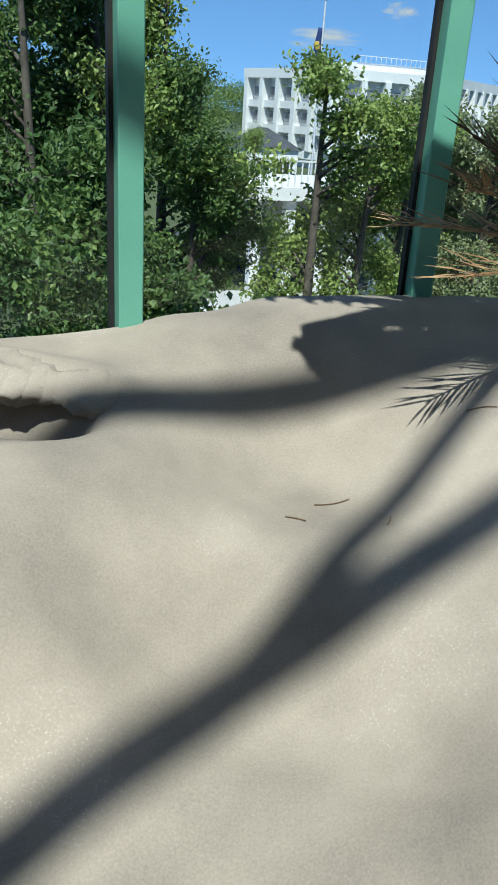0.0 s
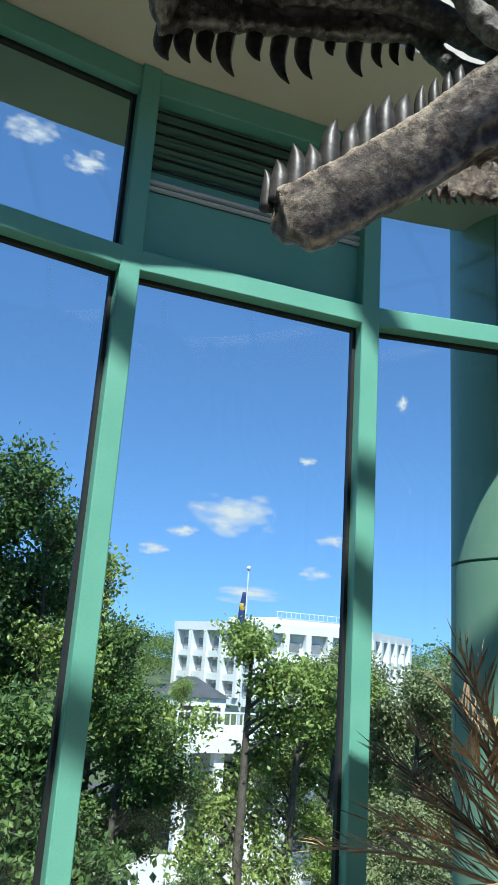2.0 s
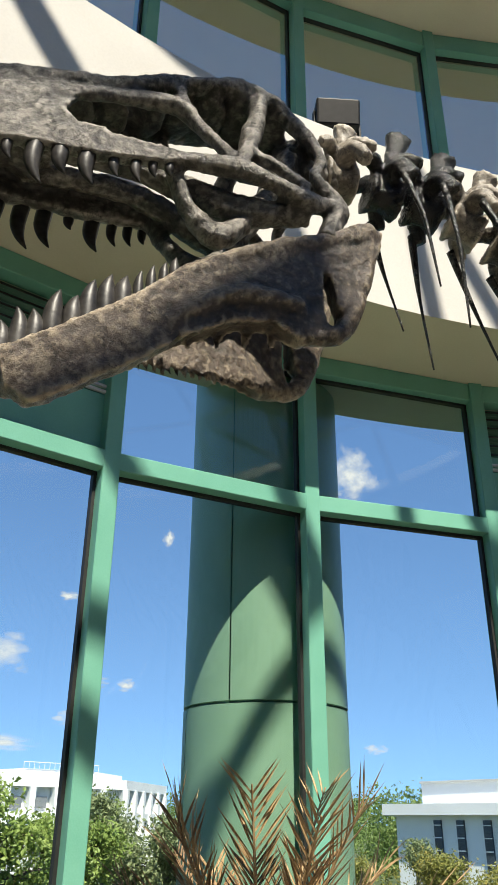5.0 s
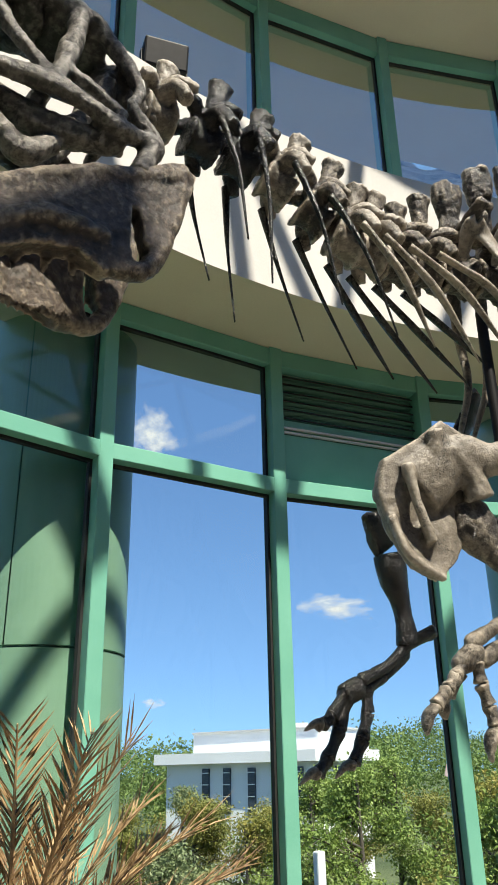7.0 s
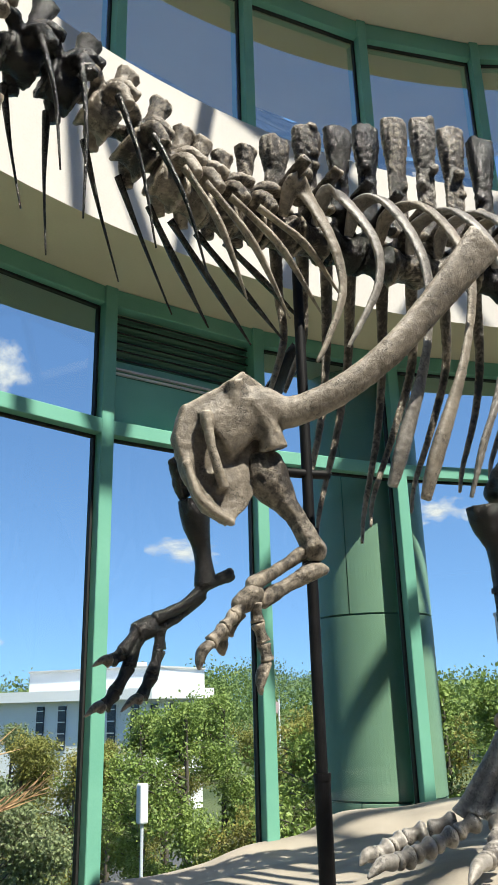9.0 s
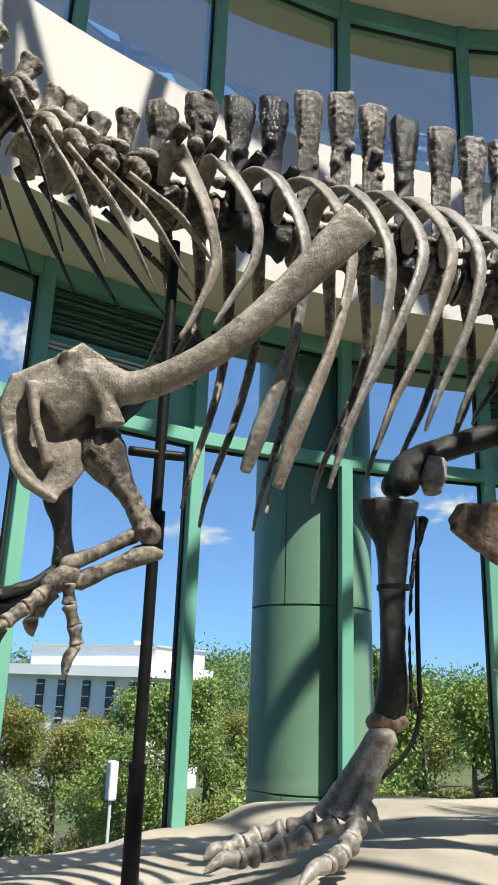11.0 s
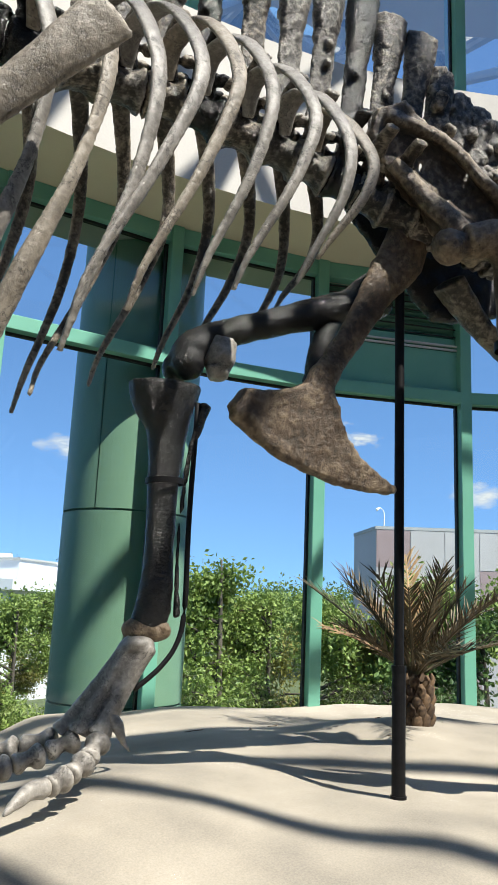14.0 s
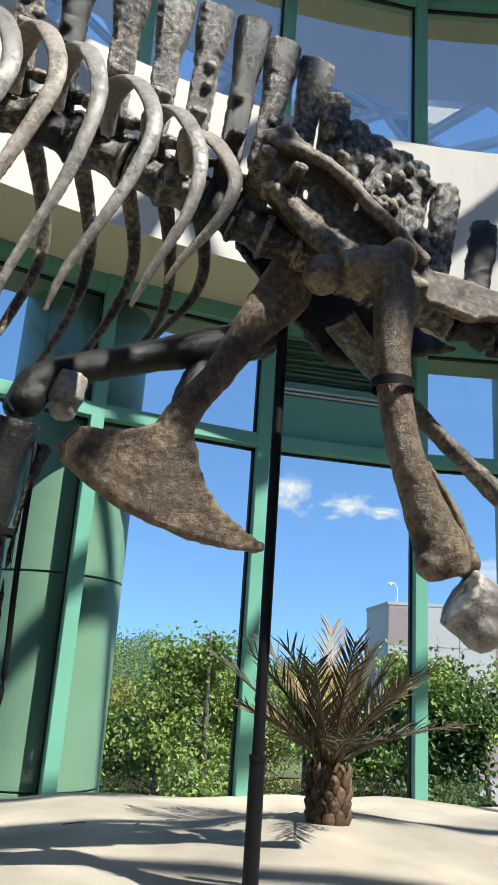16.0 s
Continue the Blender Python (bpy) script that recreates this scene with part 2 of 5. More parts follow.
for n in range(FIRST, LAST):
    w = tagged(new(f"window_{n - FIRST + 1}"), "tall green-framed curved window bay with clear glass" if (n - 1) % 3 else "green-framed window bay with louver panel above", "window", "window bays of the drum", "structure")
    rail(w, "head_rail", n, RW + 0.01, (Z_HEAD + Z_SOF) / 2, 0.1, Z_SOF - Z_HEAD - 0.004)
    rail(w, "transom", n, RW + 0.005, Z_TR, 0.12, 0.09)
    rail(w, "sill_rail", n, RW + 0.01, Z_SILL + 0.05, 0.1, 0.09)
    pane(w, n, Z_SILL + 0.1, Z_TR - 0.045, M_GLASS, RW + 0.04)
    if (n - 1) % 3 == 0:
        louver(w, n)
    else:
        pane(w, n, Z_TR + 0.045, Z_HEAD, M_GLASS, RW + 0.04)
    pane(w, n, Z_UP + 0.03, Z_TOP, M_GLASSUP, RW + 0.05)
    rail(w, "upper_sill", n, RW + 0.01, Z_UP - 0.02, 0.09, 0.08)
    rail(w, "top_rail", n, RW + 0.01, Z_TOP + 0.08, 0.1, 0.17)
for n in range(FIRST, LAST + 1):
    m = tagged(new(f"mullion_{n - FIRST + 1}"), "green painted steel window mullion", "mullion", "mullions of the drum", "structure")
    for nm, z0, z1, wd in (("lower_post", -0.1, Z_SOF, 0.085), ("upper_post", Z_UP - 0.1, 7.12, 0.085)):
        bm = bmesh.new()
        inward = polar(0, 0, 0) - polar(RW, ang(n), 0)
        inward.z = 0
        beam(bm, polar(RW + 0.01, ang(n), z0), polar(RW + 0.01, ang(n), z1), wd, 0.14, inward.normalized())
        bmesh.ops.bevel(bm, geom=bm.edges[:], offset=0.004, segments=1, affect="EDGES")
        part(nm, bm, M_GREEN, m)

# clad columns just outside the glass
for n in (0, 3, 6, 9):
    c = thing("column", "round green metal-clad column behind the glass", "column", "clad columns outside the glass", at=polar(6.96, ang(n), -6))
    zs = [0, 4.1, 5.06, 6.75, 7.96, 10.0]
    for z0, z1 in zip(zs, zs[1:]):
        for k in range(2):
            bm = bmesh.new()
            off = 105 if (z0 == 4.1 or z0 == 6.75) else 60
            a = ang(n) + 180 - off + 180 * k + 12
            rows = []
            steps = 48
            for i in range(steps + 1):
                t = radians(a + 0.5 + 179 * i / steps)
                rows.append([bm.verts.new((r * math.cos(t), r * math.sin(t), z)) for r, z in ((0.425, z0 + 0.004), (0.44, z0 + 0.008), (0.44, z1 - 0.008), (0.425, z1 - 0.004))])
            for p, q in zip(rows, rows[1:]):
                for j in range(3):
                    bm.faces.new((p[j], q[j], q[j + 1], p[j + 1]))
            part("cladding_sheet", bm, M_COLUMN, c, smooth=False)
    bm = bmesh.new()
    bmesh.ops.create_cone(bm, cap_ends=True, segments=32, radius1=0.42, radius2=0.42, depth=10, matrix=pose(0, 0, 5))
    part("core", bm, M_GREENDARK, c, smooth=False)

# glass dome overhead
dome = tagged(new("dome_skylight"), "glazed dome skylight on pale steel ribs", "skylight", "", "structure")


def dome_pt(f, a):
    t = radians(90 * f)
    return polar(5.25 * math.cos(t), a, 7.22 + 2.6 * math.sin(t))


LAT = (0.0, 0.3, 0.61, 0.8)
for i in range(18):
    a = 20 * i
    bm = bmesh.new()
    for f0, f1 in zip(LAT, LAT[1:]):
        beam(bm, dome_pt(f0, a), dome_pt(f1, a), 0.1, 0.13)
    part("rib", bm, M_STEEL, dome)
    bm = bmesh.new()
    for j, (f0, f1) in enumerate(zip(LAT[:3], LAT[1:])):
        if (i + 2 * j) % 3 == 0:
            beam(bm, dome_pt(f0, a), dome_pt(f1, a - 20), 0.075, 0.1)
        if j != 1 or i in (0, 1, 2, 3, 4):
            beam(bm, dome_pt(f1, a), dome_pt(f1, a + 20), 0.075, 0.1)
    if 0 <= a <= 180:
        for f0, f1 in ((0.0, 0.15), (0.15, 0.3), (0.3, 0.46)):
            beam(bm, dome_pt(f0, a + 5), dome_pt(f1, a + 15), 0.05, 0.07)
            beam(bm, dome_pt(f1, a), dome_pt(f1, a + 20), 0.05, 0.07)
    part("brace", bm, M_STEEL, dome)
for j in range(3):
    bm = bmesh.new()
    for i in range(18):
        a = 20 * i
        bm.faces.new([bm.verts.new(dome_pt(f, b)) for f, b in ((LAT[j], a), (LAT[j], a + 20), (LAT[j + 1], a + 20), (LAT[j + 1], a))])
    p = part("pane", bm, M_DOMEGLASS, dome)
    p.visible_shadow = False

# sandy mound
HUMPS = [(-2.0, 2.2, 0.42), (-0.66, 2.3, 0.42), (-0.33, 2.5, 0.41), (-0.1, 2.62, 0.475), (0.2, 2.76, 0.51), (0.53, 2.9, 0.53), (1.07, 3.05, 0.53), (0.42, 2.0, 0.05), (-0.34, 1.89, 0.28), (-0.9, 1.6, 0.15),
         (0.4, 1.2, -0.24), (1.4, 2.6, 0.55), (1.5, 1.6, 0.2), (2.2, 3.1, 0.5), (2.5, 1.22, 0.75), (3.0, 1.45, 0.77), (3.65, 1.35, 0.8), (3.2, 2.3, 0.66), (3.3, 3.2, 0.55), (4.08, 3.1, 0.63),
         (4.6, 3.0, 0.755), (4.33, 0.73, 0.75), (4.7, 1.65, 0.8), (5.5, 1.35, 0.84), (5.3, 2.7, 0.785), (6.2, 2.3, 0.79), (7.0, 1.7, 0.8), (2.6, 0.3, 0.48), (4.0, -0.4, 0.55), (6.0, -0.5, 0.7)]


def edge_y(x):
    """Front edge of the mound."""
    return 0.75 - 0.32 * (x - 0.3) if x > 0.3 else 0.75 - 0.15 * (x - 0.3)


def ground_z(x, y):
    s = w = 0.0
    for hx, hy, hz in HUMPS:
        k = 1.0 / ((x - hx) ** 2 + (y - hy) ** 2 + 0.03) ** 1.6
        s, w = s + k * hz, w + k
    z = s / w
    v = Vector((x * 0.9, y * 0.9, 3.7))
    z += 0.03 * noise.noise(v * 1.3) + 0.02 * noise.noise(v * 3.1)
    near = min(1.0, max(0.0, (y - edge_y(x)) / 0.5))
    near = near * near * (3 - 2 * near)
    # hollow beside the low end of the mound
    d = ((x + 0.42) / 0.17) ** 2 + ((y - 1.93) / 0.11) ** 2
    z -= 0.26 * math.exp(-d * d)
    d = ((x + 0.45) / 0.3) ** 2 + ((y - 2.1) / 0.1) ** 2
    z += 0.05 * math.exp(-d * d)
    return z * near - 0.36 * (1 - near)


bm = bmesh.new()
rows = []
NX, NY = 360, 150
for i in range(NX + 1):
    x = -2.9 + 11.4 * i / NX
    y1 = CY + math.sqrt(max(0.01, (RW - 0.04) ** 2 - (x - CX) ** 2))
    y0 = min(edge_y(x), y1 - 0.2)
    rows.append([bm.verts.new((x, y0 + (y1 - y0) * j / NY, ground_z(x, y0 + (y1 - y0) * j / NY))) for j in range(NY + 1)])
for p, q in zip(rows, rows[1:]):
    for j in range(NY):
        bm.faces.new((p[j], q[j], q[j + 1], p[j + 1]))
tagged(new("mound", mesh_of(bm, "mound", M_SAND)), "sculpted sandy concrete mound under the skeleton", "ground", "", "structure")

# ledge over a small hollow in the mound
bm = bmesh.new()
for k in range(14):
    f = k / 13
    bmesh.ops.create_icosphere(bm, subdivisions=4, radius=1, matrix=pose(-0.86 + 0.6 * f, 2.05 + 0.03 * math.sin(9 * f), ground_z(-0.86 + 0.6 * f, 2.12) - 0.035 - 0.03 * f * f, 10, 6, 0) @ Matrix.Diagonal((0.1, 0.17 - 0.08 * f, 0.05, 1)))
for v in bm.verts:
    v.co += Vector((0.4, 1, 1)) * (0.03 * noise.noise(v.co * 7) + 0.014 * noise.noise(v.co * 21) + 0.006 * noise.noise(v.co * 60))
tagged(new("mound_ledge", mesh_of(bm, "mound_ledge", M_SAND)), "rounded sandy concrete ledge over a hollow", "ground", "", "structure")

# mounted dinosaur skeleton
def bone_mat(name, dark, middle, light, rough=0.5, cut=(0.36, 0.5, 0.66), size=6.0, depth=0.009):
    """Fossil cast: blotched paint, brushed pale high spots, cracks and pitted relief; hollow shade coloured in."""
    m = bpy.data.materials.new(name)
    m.use_nodes = True
    n, l = m.node_tree.nodes, m.node_tree.links
    b = n["Principled BSDF"]
    b.inputs["Roughness"].default_value, b.inputs["Specular IOR Level"].default_value = rough, 0.5
    tc, oi, vm = n.new("ShaderNodeTexCoord"), n.new("ShaderNodeObjectInfo"), n.new("ShaderNodeVectorMath")
    l.new(tc.outputs["Object"], vm.inputs[0]), l.new(oi.outputs["Random"], vm.inputs[1])
    A, B, D = n.new("ShaderNodeTexNoise"), n.new("ShaderNodeTexNoise"), n.new("ShaderNodeTexNoise")
    for t, s, d, r in ((A, size, 8, 0.62), (B, 55, 6, 0.68), (D, 240, 3, 0.6)):
        t.inputs["Scale"].default_value, t.inputs["Detail"].default_value, t.inputs["Roughness"].default_value = s, d, r
        l.new(vm.outputs[0], t.inputs["Vector"])
    A.inputs["Distortion"].default_value = 0.6
    vo = n.new("ShaderNodeTexVoronoi")
    vo.feature, vo.inputs["Scale"].default_value = "DISTANCE_TO_EDGE", 6
    w = n.new("ShaderNodeMix")
    w.data_type, w.inputs[0].default_value = "VECTOR", 0.12
    l.new(vm.outputs[0], w.inputs[4]), l.new(B.outputs["Color"], w.inputs[5]), l.new(w.outputs[1], vo.inputs["Vector"])
    crack = n.new("ShaderNodeMapRange")
    crack.inputs[1].default_value, crack.inputs[2].default_value = 0.0, 0.02
    l.new(vo.outputs["Distance"], crack.inputs[0])
    mixn = n.new("ShaderNodeMix")
    mixn.inputs[0].default_value = 0.5
    l.new(A.outputs[0], mixn.inputs[2]), l.new(B.outputs[0], mixn.inputs[3])
    # pointiness darkens hollows and pales ridges, imitating crevice shade and highlights
    geo, brush_shade, mixc = n.new("ShaderNodeNewGeometry"), n.new("ShaderNodeMapRange"), n.new("ShaderNodeMath")
    brush_shade.inputs[1].default_value, brush_shade.inputs[2].default_value, brush_shade.inputs[3].default_value, brush_shade.inputs[4].default_value = 0.44, 0.56, -0.2, 0.2
    l.new(geo.outputs["Pointiness"], brush_shade.inputs[0]), l.new(mixn.outputs[0], mixc.inputs[0]), l.new(brush_shade.outputs[0], mixc.inputs[1])
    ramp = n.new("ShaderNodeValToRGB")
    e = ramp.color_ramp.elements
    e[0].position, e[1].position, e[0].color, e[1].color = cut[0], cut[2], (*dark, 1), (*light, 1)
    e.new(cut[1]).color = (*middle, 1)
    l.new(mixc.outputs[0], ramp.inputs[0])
    dk = n.new("ShaderNodeMix")
    dk.data_type = "RGBA"
    dk.inputs[6].default_value = (*[c * 0.5 for c in dark], 1)
    l.new(crack.outputs[0], dk.inputs[0]), l.new(ramp.outputs[0], dk.inputs[7]), l.new(dk.outputs[2], b.inputs["Base Color"])
    h1, h2 = n.new("ShaderNodeMath"), n.new("ShaderNodeMath")
    h1.operation, h1.inputs[1].default_value = "MULTIPLY_ADD", 0.25
    l.new(D.outputs[0], h1.inputs[0]), l.new(B.outputs[0], h1.inputs[2])
    h2.operation, h2.inputs[1].default_value = "MULTIPLY_ADD", 0.12
    l.new(crack.outputs[0], h2.inputs[0]), l.new(h1.outputs[0], h2.inputs[2])
    bp = n.new("ShaderNodeBump")
    bp.inputs["Strength"].default_value, bp.inputs["Distance"].default_value = 0.9, depth
    l.new(h2.outputs[0], bp.inputs["Height"]), l.new(bp.outputs[0], b.inputs["Normal"])
    return m


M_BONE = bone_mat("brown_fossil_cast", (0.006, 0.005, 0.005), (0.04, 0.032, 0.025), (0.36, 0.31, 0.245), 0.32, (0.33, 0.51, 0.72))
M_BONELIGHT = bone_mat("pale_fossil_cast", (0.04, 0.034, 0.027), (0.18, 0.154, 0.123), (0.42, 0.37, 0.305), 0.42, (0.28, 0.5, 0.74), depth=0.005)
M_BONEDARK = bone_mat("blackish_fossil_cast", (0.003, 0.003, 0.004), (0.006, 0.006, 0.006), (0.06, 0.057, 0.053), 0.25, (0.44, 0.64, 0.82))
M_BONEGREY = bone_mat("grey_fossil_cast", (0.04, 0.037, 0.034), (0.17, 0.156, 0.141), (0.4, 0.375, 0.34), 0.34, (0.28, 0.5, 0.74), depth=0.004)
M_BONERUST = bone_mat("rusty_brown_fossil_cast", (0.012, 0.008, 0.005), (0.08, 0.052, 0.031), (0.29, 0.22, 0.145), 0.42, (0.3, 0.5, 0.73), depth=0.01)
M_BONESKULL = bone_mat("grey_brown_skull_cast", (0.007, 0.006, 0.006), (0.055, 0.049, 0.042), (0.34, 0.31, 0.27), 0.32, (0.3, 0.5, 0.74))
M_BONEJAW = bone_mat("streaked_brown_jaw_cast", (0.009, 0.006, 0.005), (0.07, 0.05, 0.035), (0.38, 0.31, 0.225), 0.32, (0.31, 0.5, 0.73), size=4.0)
M_TOOTH = mat("dark_horn_tooth", (0.012, 0.011, 0.011), (0.055, 0.05, 0.046), spec=0.3, rough=0.42, scale=14, fine=60, bump=0.25, coat=0.0)
U = Vector((0, 0, 1))


def spline(pts, steps):
    """Points on a smooth curve through the given ones (any length of tuple)."""
    P = [np.array(p, float) for p in pts]
    P = [2 * P[0] - P[1]] + P + [2 * P[-1] - P[-2]]
    out = []
    for a, b, c, d in zip(P, P[1:], P[2:], P[3:]):
        for k in range(steps):
            t = k / steps
            out.append(0.5 * (2 * b + (c - a) * t + (2 * a - 5 * b + 4 * c - d) * t * t + (3 * b - a - 3 * c + d) * t ** 3))
    out.append(P[-2])
    return out


def tube(bm, pts, radii, n=10, ref=(0, 0, 1), steps=5):
    """A bone shaft: radii are (across, along ref) or one number at each point."""
    rr = [(r, r) if isinstance(r, (int, float)) else r for r in radii]
    S = spline([(*p, *r) for p, r in zip(pts, rr)], steps)
    C = [Vector(s[:3]) for s in S]
    rows = []
    ref = Vector(ref)
    for i, s in enumerate(S):
        t = (C[min(i + 1, len(C) - 1)] - C[max(i - 1, 0)]).normalized()
        x = t.cross(ref)
        x = x.normalized() if x.length > 0.05 else t.orthogonal().normalized()
        y = x.cross(t).normalized()
        rows.append([bm.verts.new(C[i] + x * (max(s[3], 0.002) * math.cos(2 * math.pi * k / n)) + y * (max(s[4], 0.002) * math.sin(2 * math.pi * k / n))) for k in range(n)])
    for p, q in zip(rows, rows[1:]):
        for k in range(n):
            bm.faces.new((p[k], p[(k + 1) % n], q[(k + 1) % n], q[k]))
    bm.faces.new(rows[0][::-1])
    bm.faces.new(rows[-1])


def blob(bm, c, size, m=None):
    size = (size,) * 3 if isinstance(size, (int, float)) else size
    bmesh.ops.create_icosphere(bm, subdivisions=2, radius=1, matrix=Matrix.Translation(c) @ (m or Matrix()) @ Matrix.Diagonal((*size, 1)))


def plate(bm, outline, place, thick):
    """A closed sheet: the outline in (u, v), place(u, v, side) gives its two faces."""
    a = [bm.verts.new(place(u, v, -thick / 2)) for u, v in outline]
    b = [bm.verts.new(place(u, v, thick / 2)) for u, v in outline]
    f1, f2 = bm.faces.new(a[::-1]), bm.faces.new(b)
    for i in range(len(a)):
        j = (i + 1) % len(a)
        bm.faces.new((a[i], a[j], b[j], b[i]))
    bmesh.ops.triangulate(bm, faces=[f1, f2])


def bake(bm, name, material, voxel=0.011, soft=3, rough=0.004, scale=22.0, seed=0.0):
    """Fuses overlapping forms into one bone, smooths it and roughens its surface."""
    src = bpy.data.meshes.new("src")
    bmesh.ops.recalc_face_normals(bm, faces=bm.faces)
    bm.to_mesh(src)
    bm.free()
    ob = new("src", src)
    r = ob.modifiers.new("fuse", "REMESH")
    r.mode, r.voxel_size = "VOXEL", voxel
    s = ob.modifiers.new("soften", "SMOOTH")
    s.factor, s.iterations = 0.5, soft
    me = bpy.data.meshes.new_from_object(ob.evaluated_get(bpy.context.evaluated_depsgraph_get()))
    me.name = name
    bpy.data.objects.remove(ob)
    bpy.data.meshes.remove(src)
    if rough:
        n = len(me.vertices)
        co, no = np.empty(n * 3), np.empty(n * 3)
        me.vertices.foreach_get("co", co), me.vertices.foreach_get("normal", no)
        co, no = co.reshape(-1, 3), no.reshape(-1, 3)
        off = Vector((seed * 3.1, seed * 1.7, seed))
        d = np.array([noise.noise(Vector(p) * scale + off) + 0.6 * noise.noise(Vector(p) * scale * 2.7 + off) for p in co])
        co += no * (d * rough)[:, None]
        me.vertices.foreach_set("co", co.ravel())
        me.update()
    me.shade_smooth()
    me.materials.clear()
    me.materials.append(material)
    return me


KX, KY = [0.2, 1.0, 1.5, 2.0, 2.43, 2.96, 3.36, 4.25, 5.0, 6.0], [1.31, 1.43, 1.52, 1.5, 1.45, 1.32, 1.18, 0.6, 0.1, -0.6]


def mid_y(x):
    return sum(float(np.interp(x + d, KX, KY)) for d in (-0.2, -0.1, 0, 0.1, 0.2)) / 5


skeleton = thing("dinosaur_skeleton", "dark brown mounted skeleton of a large toothed dinosaur on black poles", "skeleton")

# skull, in its own plane: s from snout to nape, w to the far side, z up
TH = radians(9)
SKV, SKN = Vector((math.cos(TH), math.sin(TH), 0)), Vector((-math.sin(TH), math.cos(TH), 0))


def sk(s, w, z):
    return Vector((0.2, 1.31, 0)) + SKV * s + SKN * w + U * z


def half_width(s):
    return float(np.interp(s, [-0.25, -0.2, -0.1, 0.1, 0.4, 0.7, 0.95, 1.2], [0.03, 0.075, 0.105, 0.125, 0.14, 0.165, 0.175, 0.15]))


bm = bmesh.new()
for sd in (-1, 1):
    def wall(u, v, t, sd=sd):
        lean = 1 - 0.35 * max(0, (v - 3.1)) / 0.5
        return sk(u, (sd if sd < 0 else 0.85) * (half_width(u) * lean + t), v - 0.17 * max(0, v - 3.1))

    def strut(pts, radii, sd=sd, flat=0.0):
        tube(bm, [wall(a, b, flat) for a, b in pts], radii, 8, ref=SKN)

    plate(bm, [(-0.2, 2.95), (-0.14, 3.0), (0.05, 3.045), (0.3, 3.07), (0.47, 3.105), (0.58, 3.17), (0.44, 3.175), (0.3, 3.165), (0.21, 3.17), (0.165, 3.21), (0.2, 3.32), (0.15, 3.37), (0.05, 3.36),
               (-0.01, 3.32), (-0.02, 3.225), (-0.1, 3.2), (-0.155, 3.185), (-0.19, 3.21), (-0.225, 3.12), (-0.235, 3.04)], wall, 0.045)
    strut([(-0.21, 3.17), (-0.16, 3.26), (-0.06, 3.325), (0.16, 3.385), (0.32, 3.44), (0.48, 3.54), (0.6, 3.59), (0.72, 3.65), (0.87, 3.63)], [(0.022, 0.026), (0.02, 0.026), (0.022, 0.026), (0.024, 0.032), (0.026, 0.034), (0.03, 0.036), (0.024, 0.04), (0.036, 0.04), (0.03, 0.036)])
    strut([(0.13, 3.3), (0.22, 3.35), (0.36, 3.4), (0.5, 3.43), (0.55, 3.4)], [0.02, 0.022, 0.024, 0.03, 0.03])
    strut([(0.5, 3.54), (0.53, 3.42), (0.6, 3.33), (0.68, 3.24)], [0.028, 0.026, 0.022, 0.022])
    strut([(0.4, 3.12), (0.56, 3.165), (0.69, 3.19), (0.8, 3.18), (0.92, 3.15), (1.06, 3.19)], [0.022, 0.026, 0.034, 0.026, 0.03, 0.024])
    strut([(0.78, 3.62), (0.77, 3.5), (0.745, 3.4), (0.73, 3.3), (0.7, 3.21)], [0.036, 0.03, 0.036, 0.03, 0.028])
    strut([(0.86, 3.62), (0.95, 3.53), (1.0, 3.42), (0.965, 3.31), (1.0, 3.25), (1.07, 3.19)], [0.03, 0.027, 0.022, 0.02, 0.026, 0.024])
    strut([(0.73, 3.3), (0.85, 3.27), (0.93, 3.2)], [0.022, 0.02, 0.03])
    strut([(1.06, 3.2), (1.02, 3.1), (1.0, 3.03)], [0.04, 0.035, 0.04], flat=-0.02)
    # palate and pterygoid struts
    tube(bm, [sk(0.1, sd * 0.05, 3.12), sk(0.4, sd * 0.05, 3.15), sk(0.7, sd * 0.08, 3.1), sk(0.95, sd * 0.13, 3.12)], [0.03, 0.035, 0.045, 0.03], 8)
    tube(bm, [sk(0.5, sd * 0.12, 3.12), sk(0.56, sd * 0.09, 3.03), sk(0.66, sd * 0.08, 2.98), sk(0.75, sd * 0.08, 3.06)], [0.03, 0.03, 0.04, 0.03], 8)
    tube(bm, [sk(0.75, sd * 0.08, 3.08), sk(0.84, sd * 0.07, 3.22), sk(0.92, sd * 0.05, 3.4)], [0.04, 0.03, 0.05], 8)
for s, z in ((-0.1, 3.3), (0.0, 3.345), (0.1, 3.37), (0.2, 3.4), (0.3, 3.44), (0.42, 3.51), (0.52, 3.56), (0.63, 3.59), (0.74, 3.62), (0.85, 3.61)):
    blob(bm, sk(s, 0, z - 0.02 - 0.15 * (z - 3.1)), (0.07, half_width(s) * 0.72, 0.026), Matrix.Rotation(TH, 4, "Z"))
for s in (-0.18, -0.1, 0.0, 0.1):
    blob(bm, sk(s, 0, 3.13), (0.07, half_width(s) * 0.95, 0.03), Matrix.Rotation(TH, 4, "Z"))
blob(bm, sk(-0.2, 0, 3.05), (0.04, 0.08, 0.11))
blob(bm, sk(0.98, 0, 3.43), (0.11, 0.1, 0.12))
blob(bm, sk(1.1, 0, 3.45), (0.05, 0.05, 0.05))
skull = part("skull", bake(bm, "skull", M_BONESKULL, 0.0085, 1, 0.0045, 30), None, skeleton, "dark weathered skull with large openings")

bm = bmesh.new()


